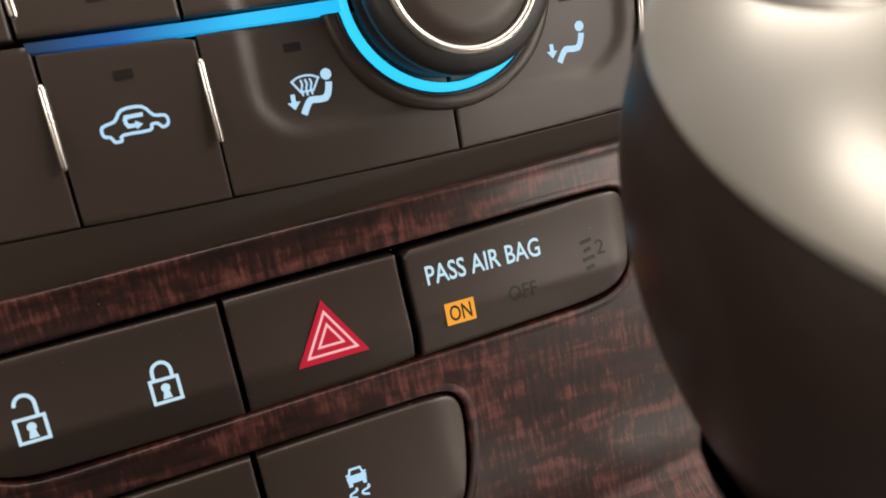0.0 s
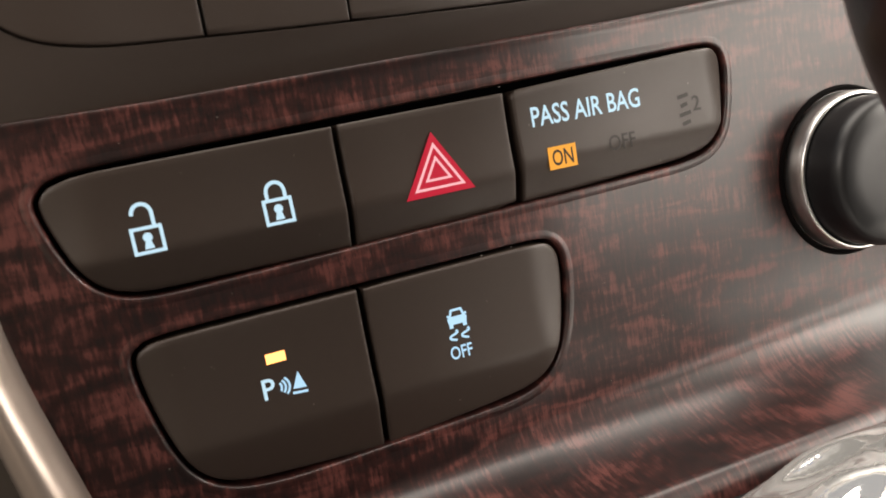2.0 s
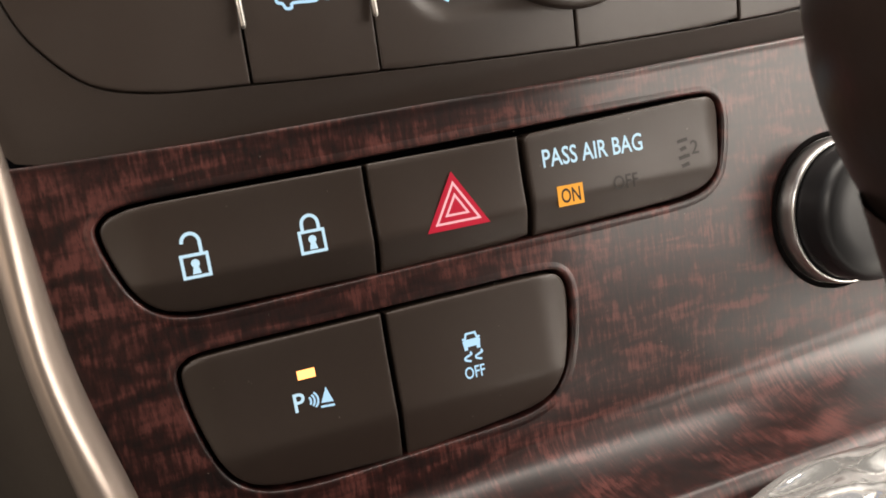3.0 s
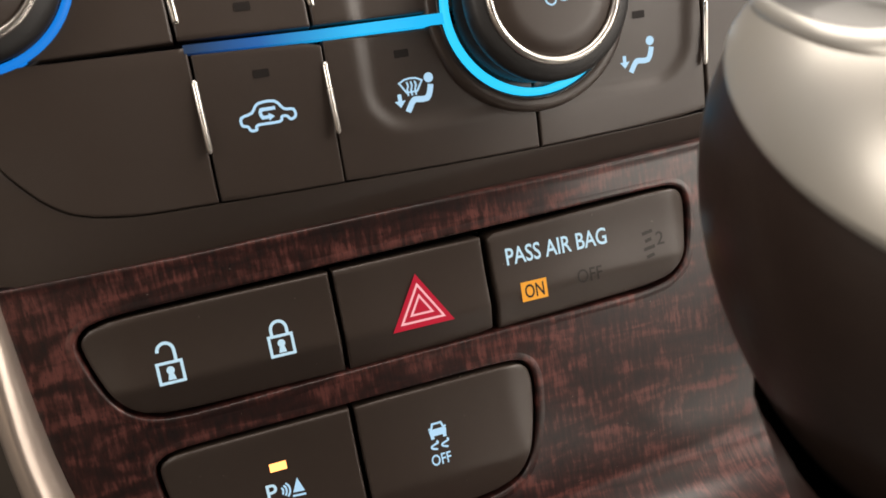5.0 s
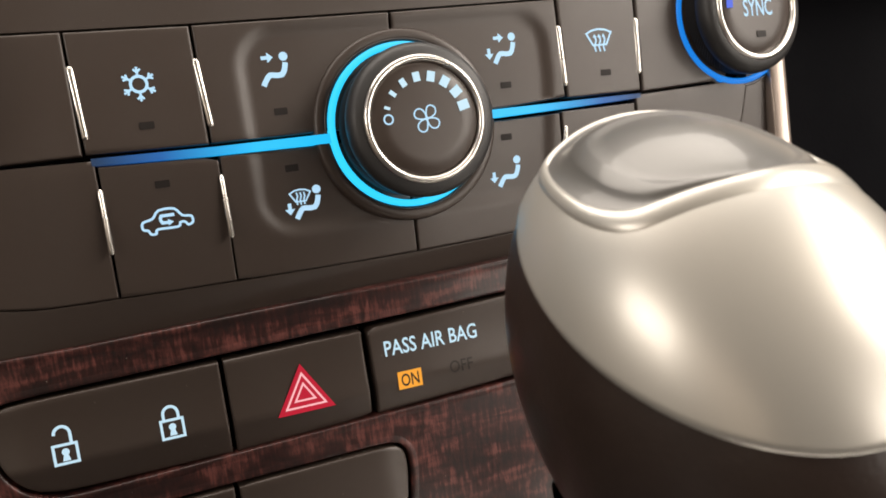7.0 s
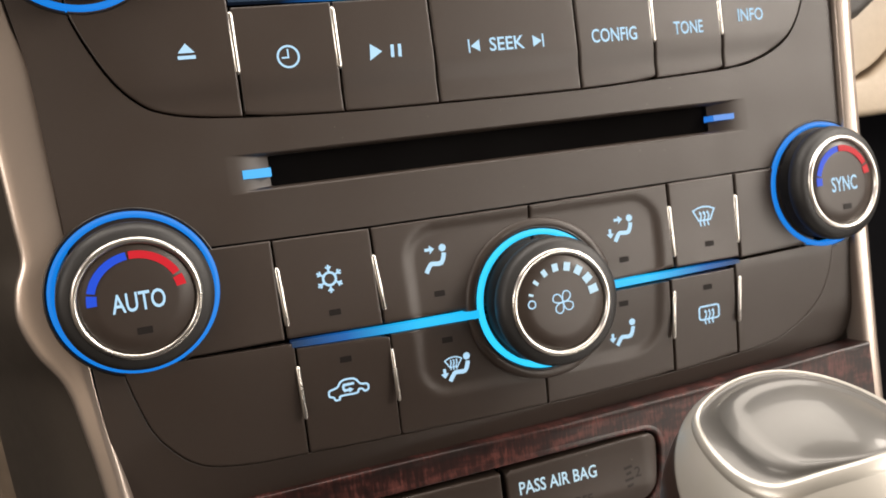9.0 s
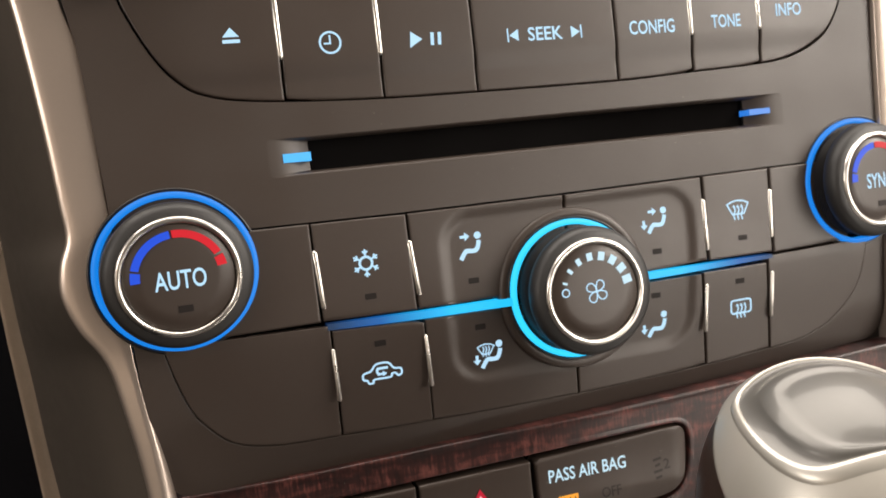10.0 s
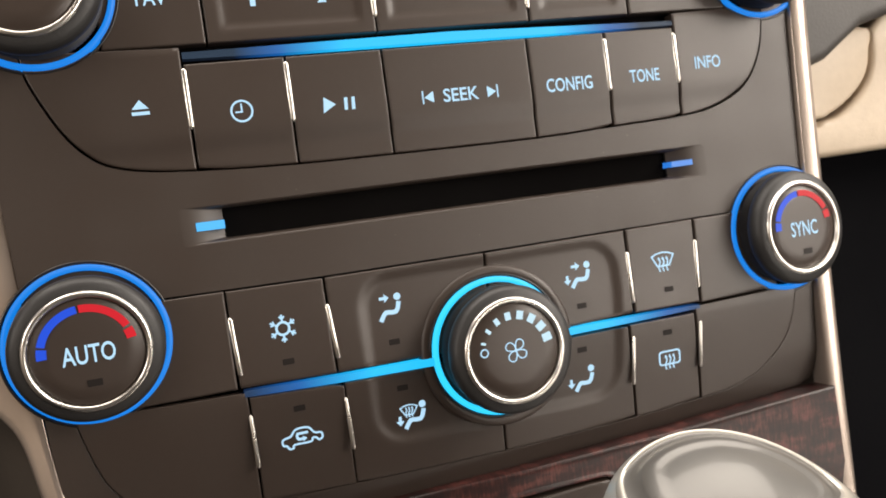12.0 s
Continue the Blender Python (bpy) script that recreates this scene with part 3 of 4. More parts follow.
icon("snowflake_icon", ICON, ck["air_conditioning_key"], snowflake)
icon("recirculation_icon", ICON, ck["recirculation_key"], car_loop)
icon("face_airflow_icon", ICON, ck["face_vent_key"], lambda b: seat_flow(b, -24.5, 37.8, True, False, False, 0.3))
icon("bilevel_airflow_icon", ICON, ck["bilevel_vent_key"], lambda b: seat_flow(b, 30, 37.9, True, True, False, 0.3))
icon("defrost_floor_icon", ICON, ck["defrost_floor_key"], lambda b: seat_flow(b, -21.6, 8.9, False, True, True, 0.3))
icon("floor_airflow_icon", ICON, ck["floor_vent_key"], lambda b: seat_flow(b, 27.7, 9.1, False, True, False, 0.3))
icon("windscreen_defrost_icon", ICON, ck["windscreen_defrost_key"], lambda b: fan_screen(b, 53.5, 35.2, IY, False))
icon("rear_defrost_icon", ICON, ck["rear_defrost_key"], lambda b: fan_screen(b, 52.4, 7.1, IY, True))


def eject(bm, y=-0.4):
    prism(bm, [(-81.4, 91.2), (-77.6, 91.2), (-79.5, 93.4)], y, y + 0.06)
    stroke(bm, [(-81.5, 90.2), (-77.5, 90.2)], 0.8, y)


def clock(bm, y=-0.4):
    disc(bm, -56.4, 88.6, 2.75, y, 24, 2.25)
    stroke(bm, [(-56.4, 90.4), (-56.4, 88.4), (-58, 88.4)], 0.4, y)


def play(bm, y=-0.4):
    prism(bm, [(-36.2, 90.1), (-36.6, 86.1), (-33.3, 88.1)], y, y + 0.06)
    for x in (-30.6, -28.7):
        stroke(bm, [(x, 89.6), (x - 0.2, 86.5)], 0.85, y)


def seek(bm, y=-0.4):
    for s, x in ((1, -9.0), (-1, 9.0)):
        prism(bm, [(x + 1.5 * s, 89.2), (x + 1.5 * s, 86.2), (x - 1.0 * s, 87.6)], y, y + 0.06)
        stroke(bm, [(x - 1.4 * s, 89.4), (x - 1.4 * s, 86)], 0.4, y)


for name, f, key in (("eject_icon", eject, "eject_button"), ("clock_icon", clock, "clock_button"), ("play_pause_icon", play, "play_button"), ("seek_arrows", seek, "seek_button")):
    icon(name, ICON, rb[key], f)
text("seek_text", "SEEK", 0.1, 87.7, 3.5, 9.8, -0.42, ICON, rb["seek_button"])
text("config_text", "CONFIG", 31.7, 87.7, 3.7, 13.9, -0.42, ICON, rb["config_button"])
text("tone_text", "TONE", 55.2, 88.1, 3.6, 9.5, -0.42, ICON, rb["tone_button"])
text("info_text", "INFO", 76.3, 90.3, 3.6, 8.6, -0.42, ICON, rb["info_button"])
text("fav_text", "FAV", -73.5, 117.0, 3.6, 7, -0.3, ICON, presets[0])
for s, x, k in (("1", -50, 1), ("2", -33, 1), ("3", -9, 2), ("4", 10.5, 2), ("5", 33, 3), ("6", 45, 3)):
    text("preset_number", s, x, 115.5, 3.4, 1.3 if s == "1" else 2.2, 0.2, ICON, presets[k])


# ---- rotary knobs ----
def rotary(name, label, cx, cz, ring, tall=11.0):
    """A knob on its lit ring; its face carries the prints."""
    k = thing(name, label, "knob", "rotary knobs on the fascia")
    bm = bmesh.new()
    lathe(bm, [(17.0, 2), (17.0, -0.6), (17.25, -0.9), (18.1, -0.8), (18.5, -0.3), (18.5, 2)], cx, cz, 80)
    part("light_ring", bm, ring, k, "glowing blue ring", True)
    bm = bmesh.new()
    lathe(bm, [(18.5, 1), (18.8, -0.3), (19.2, -0.3), (19.5, 0.3), (19.5, 1.5)], cx, cz, 80)
    part("seat", bm, BLACK, k, smooth=True)
    bm = bmesh.new()
    lathe(bm, [(15.3, -tall + 5.4), (16.3, -tall + 5.0), (16.6, -tall + 4.5), (16.6, -tall + 2.8), (16.2, -tall + 1.4), (15.2, -tall + 0.5), (13.5, -tall + 0.3)], cx, cz, 96)
    grip = part("grip", bm, KNOB, k, "black rubber grip", True)
    bm = bmesh.new()
    n, steps = 200, max(4, round((tall - 4.4) / 0.5))
    rows = []
    for q in range(steps + 1):
        ring_r = [15.75 + (0.27 if (i + q) % 2 else -0.27) for i in range(n)]
        rows.append([(cx + r * math.cos(2 * math.pi * i / n), 0.6 - (tall - 4.4) * q / steps, cz + r * math.sin(2 * math.pi * i / n)) for i, r in enumerate(ring_r)])
    from_grid(bm, rows, True)
    part("knurled_band", bm, KNOB, grip)
    bm = bmesh.new()
    lathe(bm, [(13.75, -tall + 0.6), (13.65, -tall), (13.35, -tall - 0.3), (13.0, -tall - 0.42), (12.6, -tall - 0.38), (12.3, -tall - 0.1), (12.1, -tall + 0.8)], cx, cz, 80)
    part("chrome_ring", bm, CHROME, k, "chrome trim ring", True)
    bm = bmesh.new()
    vs = lathe(bm, [(12.1, -tall + 0.8), (11.7, -tall + 0.35), (8, -tall + 0.2), (3, -tall + 0.15)], cx, cz, 64)
    bm.faces.new(vs[-1])
    face = part("face", bm, BUTTON, k, smooth=True)
    return face, -tall + 0.1


def turned(k, cx, cz, right, down):
    """The grip and face of a knob lean by small angles; its ring and seat stay in the panel."""
    q = Euler((radians(-down), 0, radians(-right))).to_matrix()
    c = Vector((cx, 0, cz)) * MM
    for ob in k.children:
        if ob.name.split(".")[0] not in ("light_ring", "seat"):
            for o in (ob, *ob.children):
                for v in o.data.vertices:
                    v.co = q @ (v.co - c) + c


for name, body, cx, cz, tall, right, down in (("driver_temperature_knob", "AUTO", -98.4, 38.6, 9.0, -5, -6), ("passenger_temperature_knob", "SYNC", 95.6, 39.0, 8.2, -5, 1)):
    k, y = rotary(name, "round black temperature knob with chrome ring reading " + body, cx, cz, RING, tall)
    y -= 0.06
    fx, fz = cx, cz + 0.2
    bm = bmesh.new()
    disc(bm, fx, fz, 10.5, y, 20, 8.8, 97, 165)
    part("cold_scale", bm, COLD, k, "blue cold scale")
    part("cold_end", disc(bmesh.new(), fx, fz, 10.5, y, 5, 8.4, 168, 182), COLD, k)
    part("hot_end", disc(bmesh.new(), fx, fz, 10.5, y, 5, 8.4, 9, 23), HOT, k)
    bm = bmesh.new()
    disc(bm, fx, fz, 10.5, y, 20, 8.8, 27, 94)
    part("hot_scale", bm, HOT, k, "red hot scale")
    text("lettering", body, fx, fz - 0.6, 4.3, 11.2 if body == "AUTO" else 10.0, y, ICON, k)
    lamp_mark(k, fx + 0.4, fz - 7.3, 3.2, 1.6, y)
    turned(k.parent, cx, cz, right, down)

k, y = rotary("fan_speed_knob", "round black fan speed knob with chrome ring and white scale", CX, CZ, RINGC, 12.0)
y -= 0.06
fx, fz = CX + 0.2, CZ
for i, (w, h) in enumerate(((0.6, 1.3), (0.9, 1.6), (1.3, 1.8), (1.6, 2.0), (1.8, 2.2), (1.9, 2.3), (2.0, 2.4), (2.1, 2.5))):
    a = radians(160 - i * 21)
    c, s = math.cos(a), math.sin(a)
    r = 9.0
    bm = bmesh.new()
    prism(bm, [(fx + (r + p * h / 2) * c - q * w / 2 * s, fz + (r + p * h / 2) * s + q * w / 2 * c) for p, q in ((-1, -1), (1, -1), (1, 1), (-1, 1))], y, y + 0.06)
    part("scale_bar", bm, ICONW, k)
bm = bmesh.new()
disc(bm, fx - 8.5, fz + 0.7, 1.15, y, 18, 0.8)
part("off_mark", bm, ICON, k)
bm = bmesh.new()
for q in range(4):
    a = radians(62 + 90 * q)
    c, s = math.cos(a), math.sin(a)
    petal = smooth_outline([(0.2, 0.0), (0.8, -0.9), (1.9, -1.35), (2.8, -0.9), (3.0, 0.1), (2.4, 0.8), (1.2, 0.65)], 3)
    stroke(bm, [(fx + u * c - v * s, fz + u * s + v * c) for u, v in petal], 0.32, y, True)
part("fan_icon", bm, ICON, k)
for name, label, cx in (("volume_knob", "round black volume knob with blue light ring", -99.5), ("tuning_knob", "round black tuning knob with blue light ring", 96.8)):
    k, y = rotary(name, label, cx, 120.3, RING, 12)

# ---- wood panel and its switches ----
wood = thing("wood_trim_panel", "glossy dark red-brown figured wood trim", "dashboard trim", kind="structure")
LOCK = [(-94.6, -28.8), (-93.9, -27), (-91.5, -25.5), (-85, -24.9), (-48, -24.6), (-48, -45.4), (-78, -45.2), (-84, -44.8), (-88, -43.2), (-91, -39.8), (-93.3, -34)]
HAZ = [(-47, -24.5), (-15.9, -24.1), (-15.9, -44.6), (-47, -45.4)]
BAG = [(-14.3, -24), (28.5, -22.2), (31.9, -22.8), (33.2, -25), (33.0, -29.5), (31.8, -36), (30, -39.8), (26.4, -42.3), (19.5, -43.3), (-14.3, -44.6)]
PARK = [(-86.6, -56), (-85.8, -54), (-83, -52.8), (-49.3, -52.6), (-49.3, -81.7), (-65, -81), (-74, -80.2), (-79.5, -77.8), (-82.8, -73), (-85.5, -64)]
SKID = [(-48.2, -52.6), (-14, -52.3), (-10.5, -53.2), (-9.2, -56.5), (-10, -64), (-12, -71.5), (-15, -76.5), (-19, -79), (-26, -80), (-48.2, -81.7)]


def grow(poly, d):
    """poly moved outwards by d."""
    k = len(poly)
    area = sum(a[0] * b[1] - b[0] * a[1] for a, b in zip(poly, poly[1:] + poly[:1]))
    sg = 1 if area > 0 else -1
    out = []
    for i in range(k):
        p, a, b = Vector(poly[i]), Vector(poly[i - 1]), Vector(poly[(i + 1) % k])
        n1, n2 = (p - a).normalized(), (b - p).normalized()
        n1, n2 = Vector((n1.y, -n1.x)) * sg, Vector((n2.y, -n2.x)) * sg
        m = n1 + n2
        out.append(tuple(p + m * (d * 2 / max(1.0, m.length_squared))))
    return out


ROW1 = [LOCK[i] for i in (0, 1, 2, 3)] + BAG[1:9] + [LOCK[i] for i in (6, 7, 8, 9, 10)]
ROW2 = [PARK[i] for i in (0, 1, 2)] + SKID[1:9] + [PARK[i] for i in (5, 6, 7, 8, 9)]


def soften(poly, times=2):
    """Rounds the blunt corners of poly and keeps the sharp ones."""
    for _ in range(times):
        out = []
        for i in range(len(poly)):
            a, p, b = Vector(poly[i - 1]), Vector(poly[i]), Vector(poly[(i + 1) % len(poly)])
            if (p - a).angle(b - p) > 1.2:
                out.append(tuple(p))
            else:
                out += [tuple(p.lerp(a, min(0.25, 3 / (p - a).length))), tuple(p.lerp(b, min(0.25, 3 / (b - p).length)))]
        poly = out
    return poly


LOCK, BAG, PARK, SKID = soften(LOCK), soften(BAG), soften(PARK), soften(SKID)
ROW1, ROW2 = grow(soften(ROW1), 0.85), grow(soften(ROW2), 0.85)
WY = 3.6
WOOD_TOP = [(-107, -16.2), (-75, -16.4), (-36, -15.6), (11, -14.8), (60, -12.9), (98, -10.7), (114, -10)]


def inside(poly, x, z):
    hit = False
    for (x0, z0), (x1, z1) in zip(poly, poly[1:] + poly[:1]):
        if (z0 > z) != (z1 > z) and x < x0 + (z - z0) / (z1 - z0) * (x1 - x0):
            hit = not hit
    return hit


MASK1, MASK2 = grow(ROW1, 0.95), grow(ROW2, 0.95)
# the veneer: flat round the switches, sweeping forward at its foot, sooner towards the passenger's side
bm = bmesh.new()
tx, tz = zip(*WOOD_TOP)
rows = []
for x in np.linspace(-107, 114, 201):
    top, turn = float(np.interp(x, tx, tz)), -88 + 12 * min(1, max(0, (x + 40) / 140))
    x1 = x + 7 * smoothstep(-60, -107, x)
    col = [(x, WY + 8, top + 0.5), (x, WY + 0.2, top + 0.5), (x, WY - 0.15, top + 0.25), (x, WY - 0.15, top - 0.3), (x, WY, top - 0.8)]
    for k in range(1, 64):
        z = top - 0.8 + (turn - top + 0.8) * k / 64
        col.append((x + (x1 - x) * (top - z) / (top + 96), WY, z))
    for k in range(0, 25):
        a = radians(90 * k / 24)
        z = turn - (95.5 + turn) * math.sin(a)
        col.append((x + (x1 - x) * (top - z) / (top + 96), WY - 22 * (1 - math.cos(a)), z))
    for k in range(1, 7):
        a = radians(15 * k)
        col.append((x1, WY - 22 - 3 * math.sin(a), -95.5 - 3 * (1 - math.cos(a)) - 0.4 * k))
    rows.append(col)
vs = [[bm.verts.new(p) for p in r] for r in rows]
for a, b in zip(vs, vs[1:]):
    for k in range(len(a) - 1):
        cx, cz = (a[k].co.x + b[k].co.x) / 2, (a[k].co.z + a[k + 1].co.z) / 2
        if not (inside(MASK1, cx, cz) or inside(MASK2, cx, cz)):
            bm.faces.new((a[k], a[k + 1], b[k + 1], b[k]))
for hole in (ROW1, ROW2):
    # the rolled edge of each opening
    rim = [[(x, y, z) for x, z in grow(hole, d)] for d, y in ((-0.15, WY + 5), (-0.12, WY + 0.6), (0.0, WY + 0.05), (0.25, WY - 0.12), (0.7, WY - 0.12), (1.3, WY - 0.04), (1.7, WY + 0.03))]
    from_grid(bm, rim, True)
part("wood_veneer", bm, WOOD, wood, smooth=True)
# sheet behind the switches, blackened for the shade round them
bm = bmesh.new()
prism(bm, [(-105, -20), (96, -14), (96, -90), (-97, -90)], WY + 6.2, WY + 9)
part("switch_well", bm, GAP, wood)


def scoop(t):
    """The shallow hollow across a switch's face, from its crease (0.34) to its upper edge."""
    return 0.32 * math.sin(math.pi * min(1, max(0, (t - 0.34) / 0.66)))


def switch_face(low, high, lip, end=0.0, reach=0.0):
    """A switch's face: it falls back in a lip along its foot and, past x = end, at its rounded side."""
    def f(x, z):
        t = (z - low) / (high - low)
        side = smoothstep(0, 1, (x - end) / reach) ** 1.4 if reach else 0
        u = max(0.0, lip - t)
        fall = 7.5 * (u - 0.035 * (1 - math.exp(-u / 0.035)))
        return 2.6 + scoop(t) + fall + 1.5 * side
    return f


upper = thing("upper_switch_bank", "row of three dark plastic switches in the wood trim", "switch", "switch banks in the wood")
lower = thing("lower_switch_bank", "pair of dark plastic switches below the upper row", "switch", "switch banks in the wood")
sw = {}
for name, poly, bank, lo, hi, end, reach in (("lock_switch", LOCK, upper, -45.4, -24.6, -85, -11), ("hazard_switch", HAZ, upper, -45.4, -24.3, 0, 0), ("airbag_indicator", BAG, upper, -44.6, -22.2, 27, 8), ("parking_sensor_switch", PARK, lower, -81.7, -52.6, -79, -9), ("traction_switch", SKID, lower, -81.7, -52.3, -17.5, 10)):
    bm = bmesh.new()
    pad(bm, poly, switch_face(lo, hi, 0.34, end, reach), 5.5, 0.5)
    sw[name] = part(name, bm, BUTTON, bank, smooth=True)
SY = 2.54


def padlock(bm, x, z, opened):
    stroke(bm, [(x - 2.2, z - 2.0), (x + 2.2, z - 2.0), (x + 2.2, z + 1.8), (x - 2.2, z + 1.8)], 0.55, SY, True)
    disc(bm, x, z + 0.3, 0.75, SY, 12)
    prism(bm, [(x - 0.35, z + 0.1), (x + 0.35, z + 0.1), (x + 0.75, z - 1.5), (x - 0.75, z - 1.5)], SY, SY + 0.06)
    s = -0.15 if opened else 0
    arc = [(x + s + 1.5 * math.cos(a), z + (4.0 if opened else 3.1) + 1.6 * math.sin(a)) for a in (math.pi * i / 10 for i in range(11))]
    stroke(bm, ([(arc[0][0], z + 1.8)] + arc + ([] if opened else [(arc[-1][0], z + 1.8)])), 0.6, SY)


icon("unlock_icon", ICONW, sw["lock_switch"], lambda b: padlock(b, -80.2, -36.7, True))
icon("lock_icon", ICONW, sw["lock_switch"], lambda b: padlock(b, -59.4, -36.5, False))


def tri(cx, cz, r):
    return [(cx, cz + r), (cx - r * 1.06, cz - r * 0.78), (cx + r * 1.06, cz - r * 0.78)]


icon("hazard_triangle", RED, sw["hazard_switch"], lambda b: prism(b, tri(-30.9, -34.75, 6.2), SY, SY + 0.06))


icon("hazard_outline", PINK, sw["hazard_switch"], lambda b: stroke(b, tri(-30.9, -35.0, 4.2), 0.44, SY - 0.06, True))
icon("hazard_inner_outline", PINK, sw["hazard_switch"], lambda b: stroke(b, tri(-30.9, -35.2, 2.1), 0.42, SY - 0.06, True))
text("airbag_text", "PASS AIR BAG", 0.75, -29.4, 3.7, 23.5, SY, ICONW, sw["airbag_indicator"])
icon("on_lamp", AMBER, sw["airbag_indicator"], lambda b: prism(b, [(-9, -39.6), (-3.1, -39.6), (-3, -35.4), (-8.9, -35.4)], SY, SY + 0.06))
text("on_text", "ON", -6.0, -37.5, 3.0, 4.4, SY - 0.06, OFFINK, sw["airbag_indicator"])
text("off_text", "OFF", 7.2, -37.0, 3.0, 6.0, SY, OFFINK, sw["airbag_indicator"])


def belt_mark(bm):
    for k, w in ((0, 2.6), (1, 1.6), (2, 2.8), (3, 2.0)):
        stroke(bm, [(22.4 - w / 2, -31.0 - 1.75 * k), (22.4 + w / 2, -30.6 - 1.75 * k)], 0.8, SY)


icon("belt_mark", OFFINK, sw["airbag_indicator"], belt_mark)
text("belt_number", "2", 25.3, -32.6, 3.0, 2.0, SY, OFFINK, sw["airbag_indicator"])
icon("status_led", LED, sw["parking_sensor_switch"], lambda b: prism(b, [(-66.7, -61.2), (-63.4, -61.2), (-63.4, -59.5), (-66.7, -59.5)], SY, SY + 0.06))
text("park_letter", "P", -67.2, -65.3, 3.5, 2.1, SY, ICONW, sw["parking_sensor_switch"])


def sonar(bm):
    for r in (0.9, 1.65, 2.4):
        c = [(-65.9 + r * math.cos(a) * 0.9, -65.5 + (0.4 + r * 0.65) * math.sin(a)) for a in np.linspace(-0.8, 0.8, 7)]
        stroke(bm, c, 0.36, SY)
    prism(bm, [(-63.3, -66.4), (-61.0, -66.6), (-62.0, -63.6)], SY, SY + 0.06)
    stroke(bm, [(-63.5, -67.1), (-60.9, -67.3)], 0.4, SY)


icon("sonar_icon", ICON, sw["parking_sensor_switch"], sonar)


def skid_car(bm):
    x, z = -32.2, -61.6
    prism(bm, [(x - 1.7, z - 1.5), (x + 1.7, z - 1.5), (x + 1.9, z - 0.3), (x + 1.4, z), (x - 1.4, z), (x - 1.9, z - 0.3)], SY, SY + 0.06)
    stroke(bm, [(x - 1.35, z - 0.1), (x - 0.95, z + 1.15), (x + 0.95, z + 1.15), (x + 1.35, z - 0.1)], 0.42, SY)
    for q in (-1, 1):
        prism(bm, [(x + q * 1.7, z - 2.1), (x + q * 0.95, z - 2.1), (x + q * 0.95, z - 1.4), (x + q * 1.7, z - 1.4)], SY - 0.01, SY + 0.06)
        stroke(bm, [(x + q * 1.9, z + 0.25), (x + q * 1.5, z + 0.1)], 0.4, SY)
    for q in (-1.15, 1.15):
        stroke(bm, smooth_outline([(x + q + 0.5, z - 2.5), (x + q + 0.7, z - 3.0), (x + q - 0.6, z - 3.5), (x + q - 0.6, z - 4.0), (x + q + 0.5, z - 4.4)], 3, False), 0.42, SY)


icon("skid_icon", ICON, sw["traction_switch"], skid_car)
text("skid_text", "OFF", -32.5, -68.2, 2.4, 4.3, SY, ICON, sw["traction_switch"])

# round push button with chrome ring
start = thing("round_push_button", "round black push button with chrome collar in the wood", "button")
SX, SZ = 62.5, -53.3
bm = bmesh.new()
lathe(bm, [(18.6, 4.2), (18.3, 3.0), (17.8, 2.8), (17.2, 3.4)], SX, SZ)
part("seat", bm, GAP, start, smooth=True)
bm = bmesh.new()
lathe(bm, [(17.0, 5), (17.0, 0.4), (16.8, -0.8), (16.4, -1.3), (16.0, -1.1), (15.8, 0.5)], SX, SZ)
part("chrome_collar", bm, BRIGHT, start, "polished chrome collar", True)
bm = bmesh.new()
vs = lathe(bm, [(15.7, 2), (15.6, -6.5), (15.2, -8.3), (13.8, -9.4), (10, -9.9), (4, -10.1)], SX, SZ)
bm.faces.new(vs[-1])
part("cap", bm, BLACK, start, "black domed cap", True)


# the prints lie in the hollows of their switches
for name, lo, hi in (("lock_switch", -45.4, -24.6), ("airbag_indicator", -44.6, -22.2), ("parking_sensor_switch", -81.7, -52.6), ("traction_switch", -81.7, -52.3)):
    for ob in sw[name].children:
        if ob.name.startswith("on_"):
            continue
        for v in ob.data.vertices:
            v.co.y += MM * scoop((v.co.z / MM - lo) / (hi - lo))

# a sprinkle of dust on the plastic and the wood
bm = bmesh.new()
rng = random.Random(4)
for _ in range(64):
    if rng.random() < 0.55:
        x, z, y = rng.uniform(-92, 30), rng.uniform(-85, -17), WY - 0.02
        if any(min(p[0] for p in h) < x < max(p[0] for p in h) and min(p[1] for p in h) < z < max(p[1] for p in h) for h in (ROW1, ROW2)):
            y = 2.56
    else:
        x, z, y = rng.uniform(-60, 60), rng.uniform(47.5, 73), -0.02
        if 56 < z < 68:
            continue
    r = rng.uniform(0.05, 0.13)
    a0 = rng.uniform(0, 6)
    prism(bm, [(x + r * rng.uniform(0.6, 1.4) * math.cos(a0 + k * 1.26), z + r * rng.uniform(0.6, 1.4) * math.sin(a0 + k * 1.26)) for k in range(5)], y, y + 0.05)
DUST = material("dust", (0.2, 0.18, 0.155), 0.9, scale=500)
tagged(part("dust", bm, DUST), "fine pale dust specks on the fascia and wood", "dust", "", "stuff")

for top in (wood, upper, lower, start, bpy.data.objects["dust"]):
    for ob in (top, *top.children_recursive):
        if ob.type == "MESH":
            for v in ob.data.vertices:
                if v.co.z < -0.009:
                    v.co = settled(v.co / MM) * MM

# the prints on the lower keys follow their faces
for key in ("recirculation_key", "defrost_floor_key", "floor_vent_key", "rear_defrost_key"):
    for ob in ck[key].children:
        for v in ob.data.vertices:
            z = v.co.z / MM
            v.co.y += MM * (roll(z) - 1.5 * smoothstep(5, -9, z) ** 1.6)

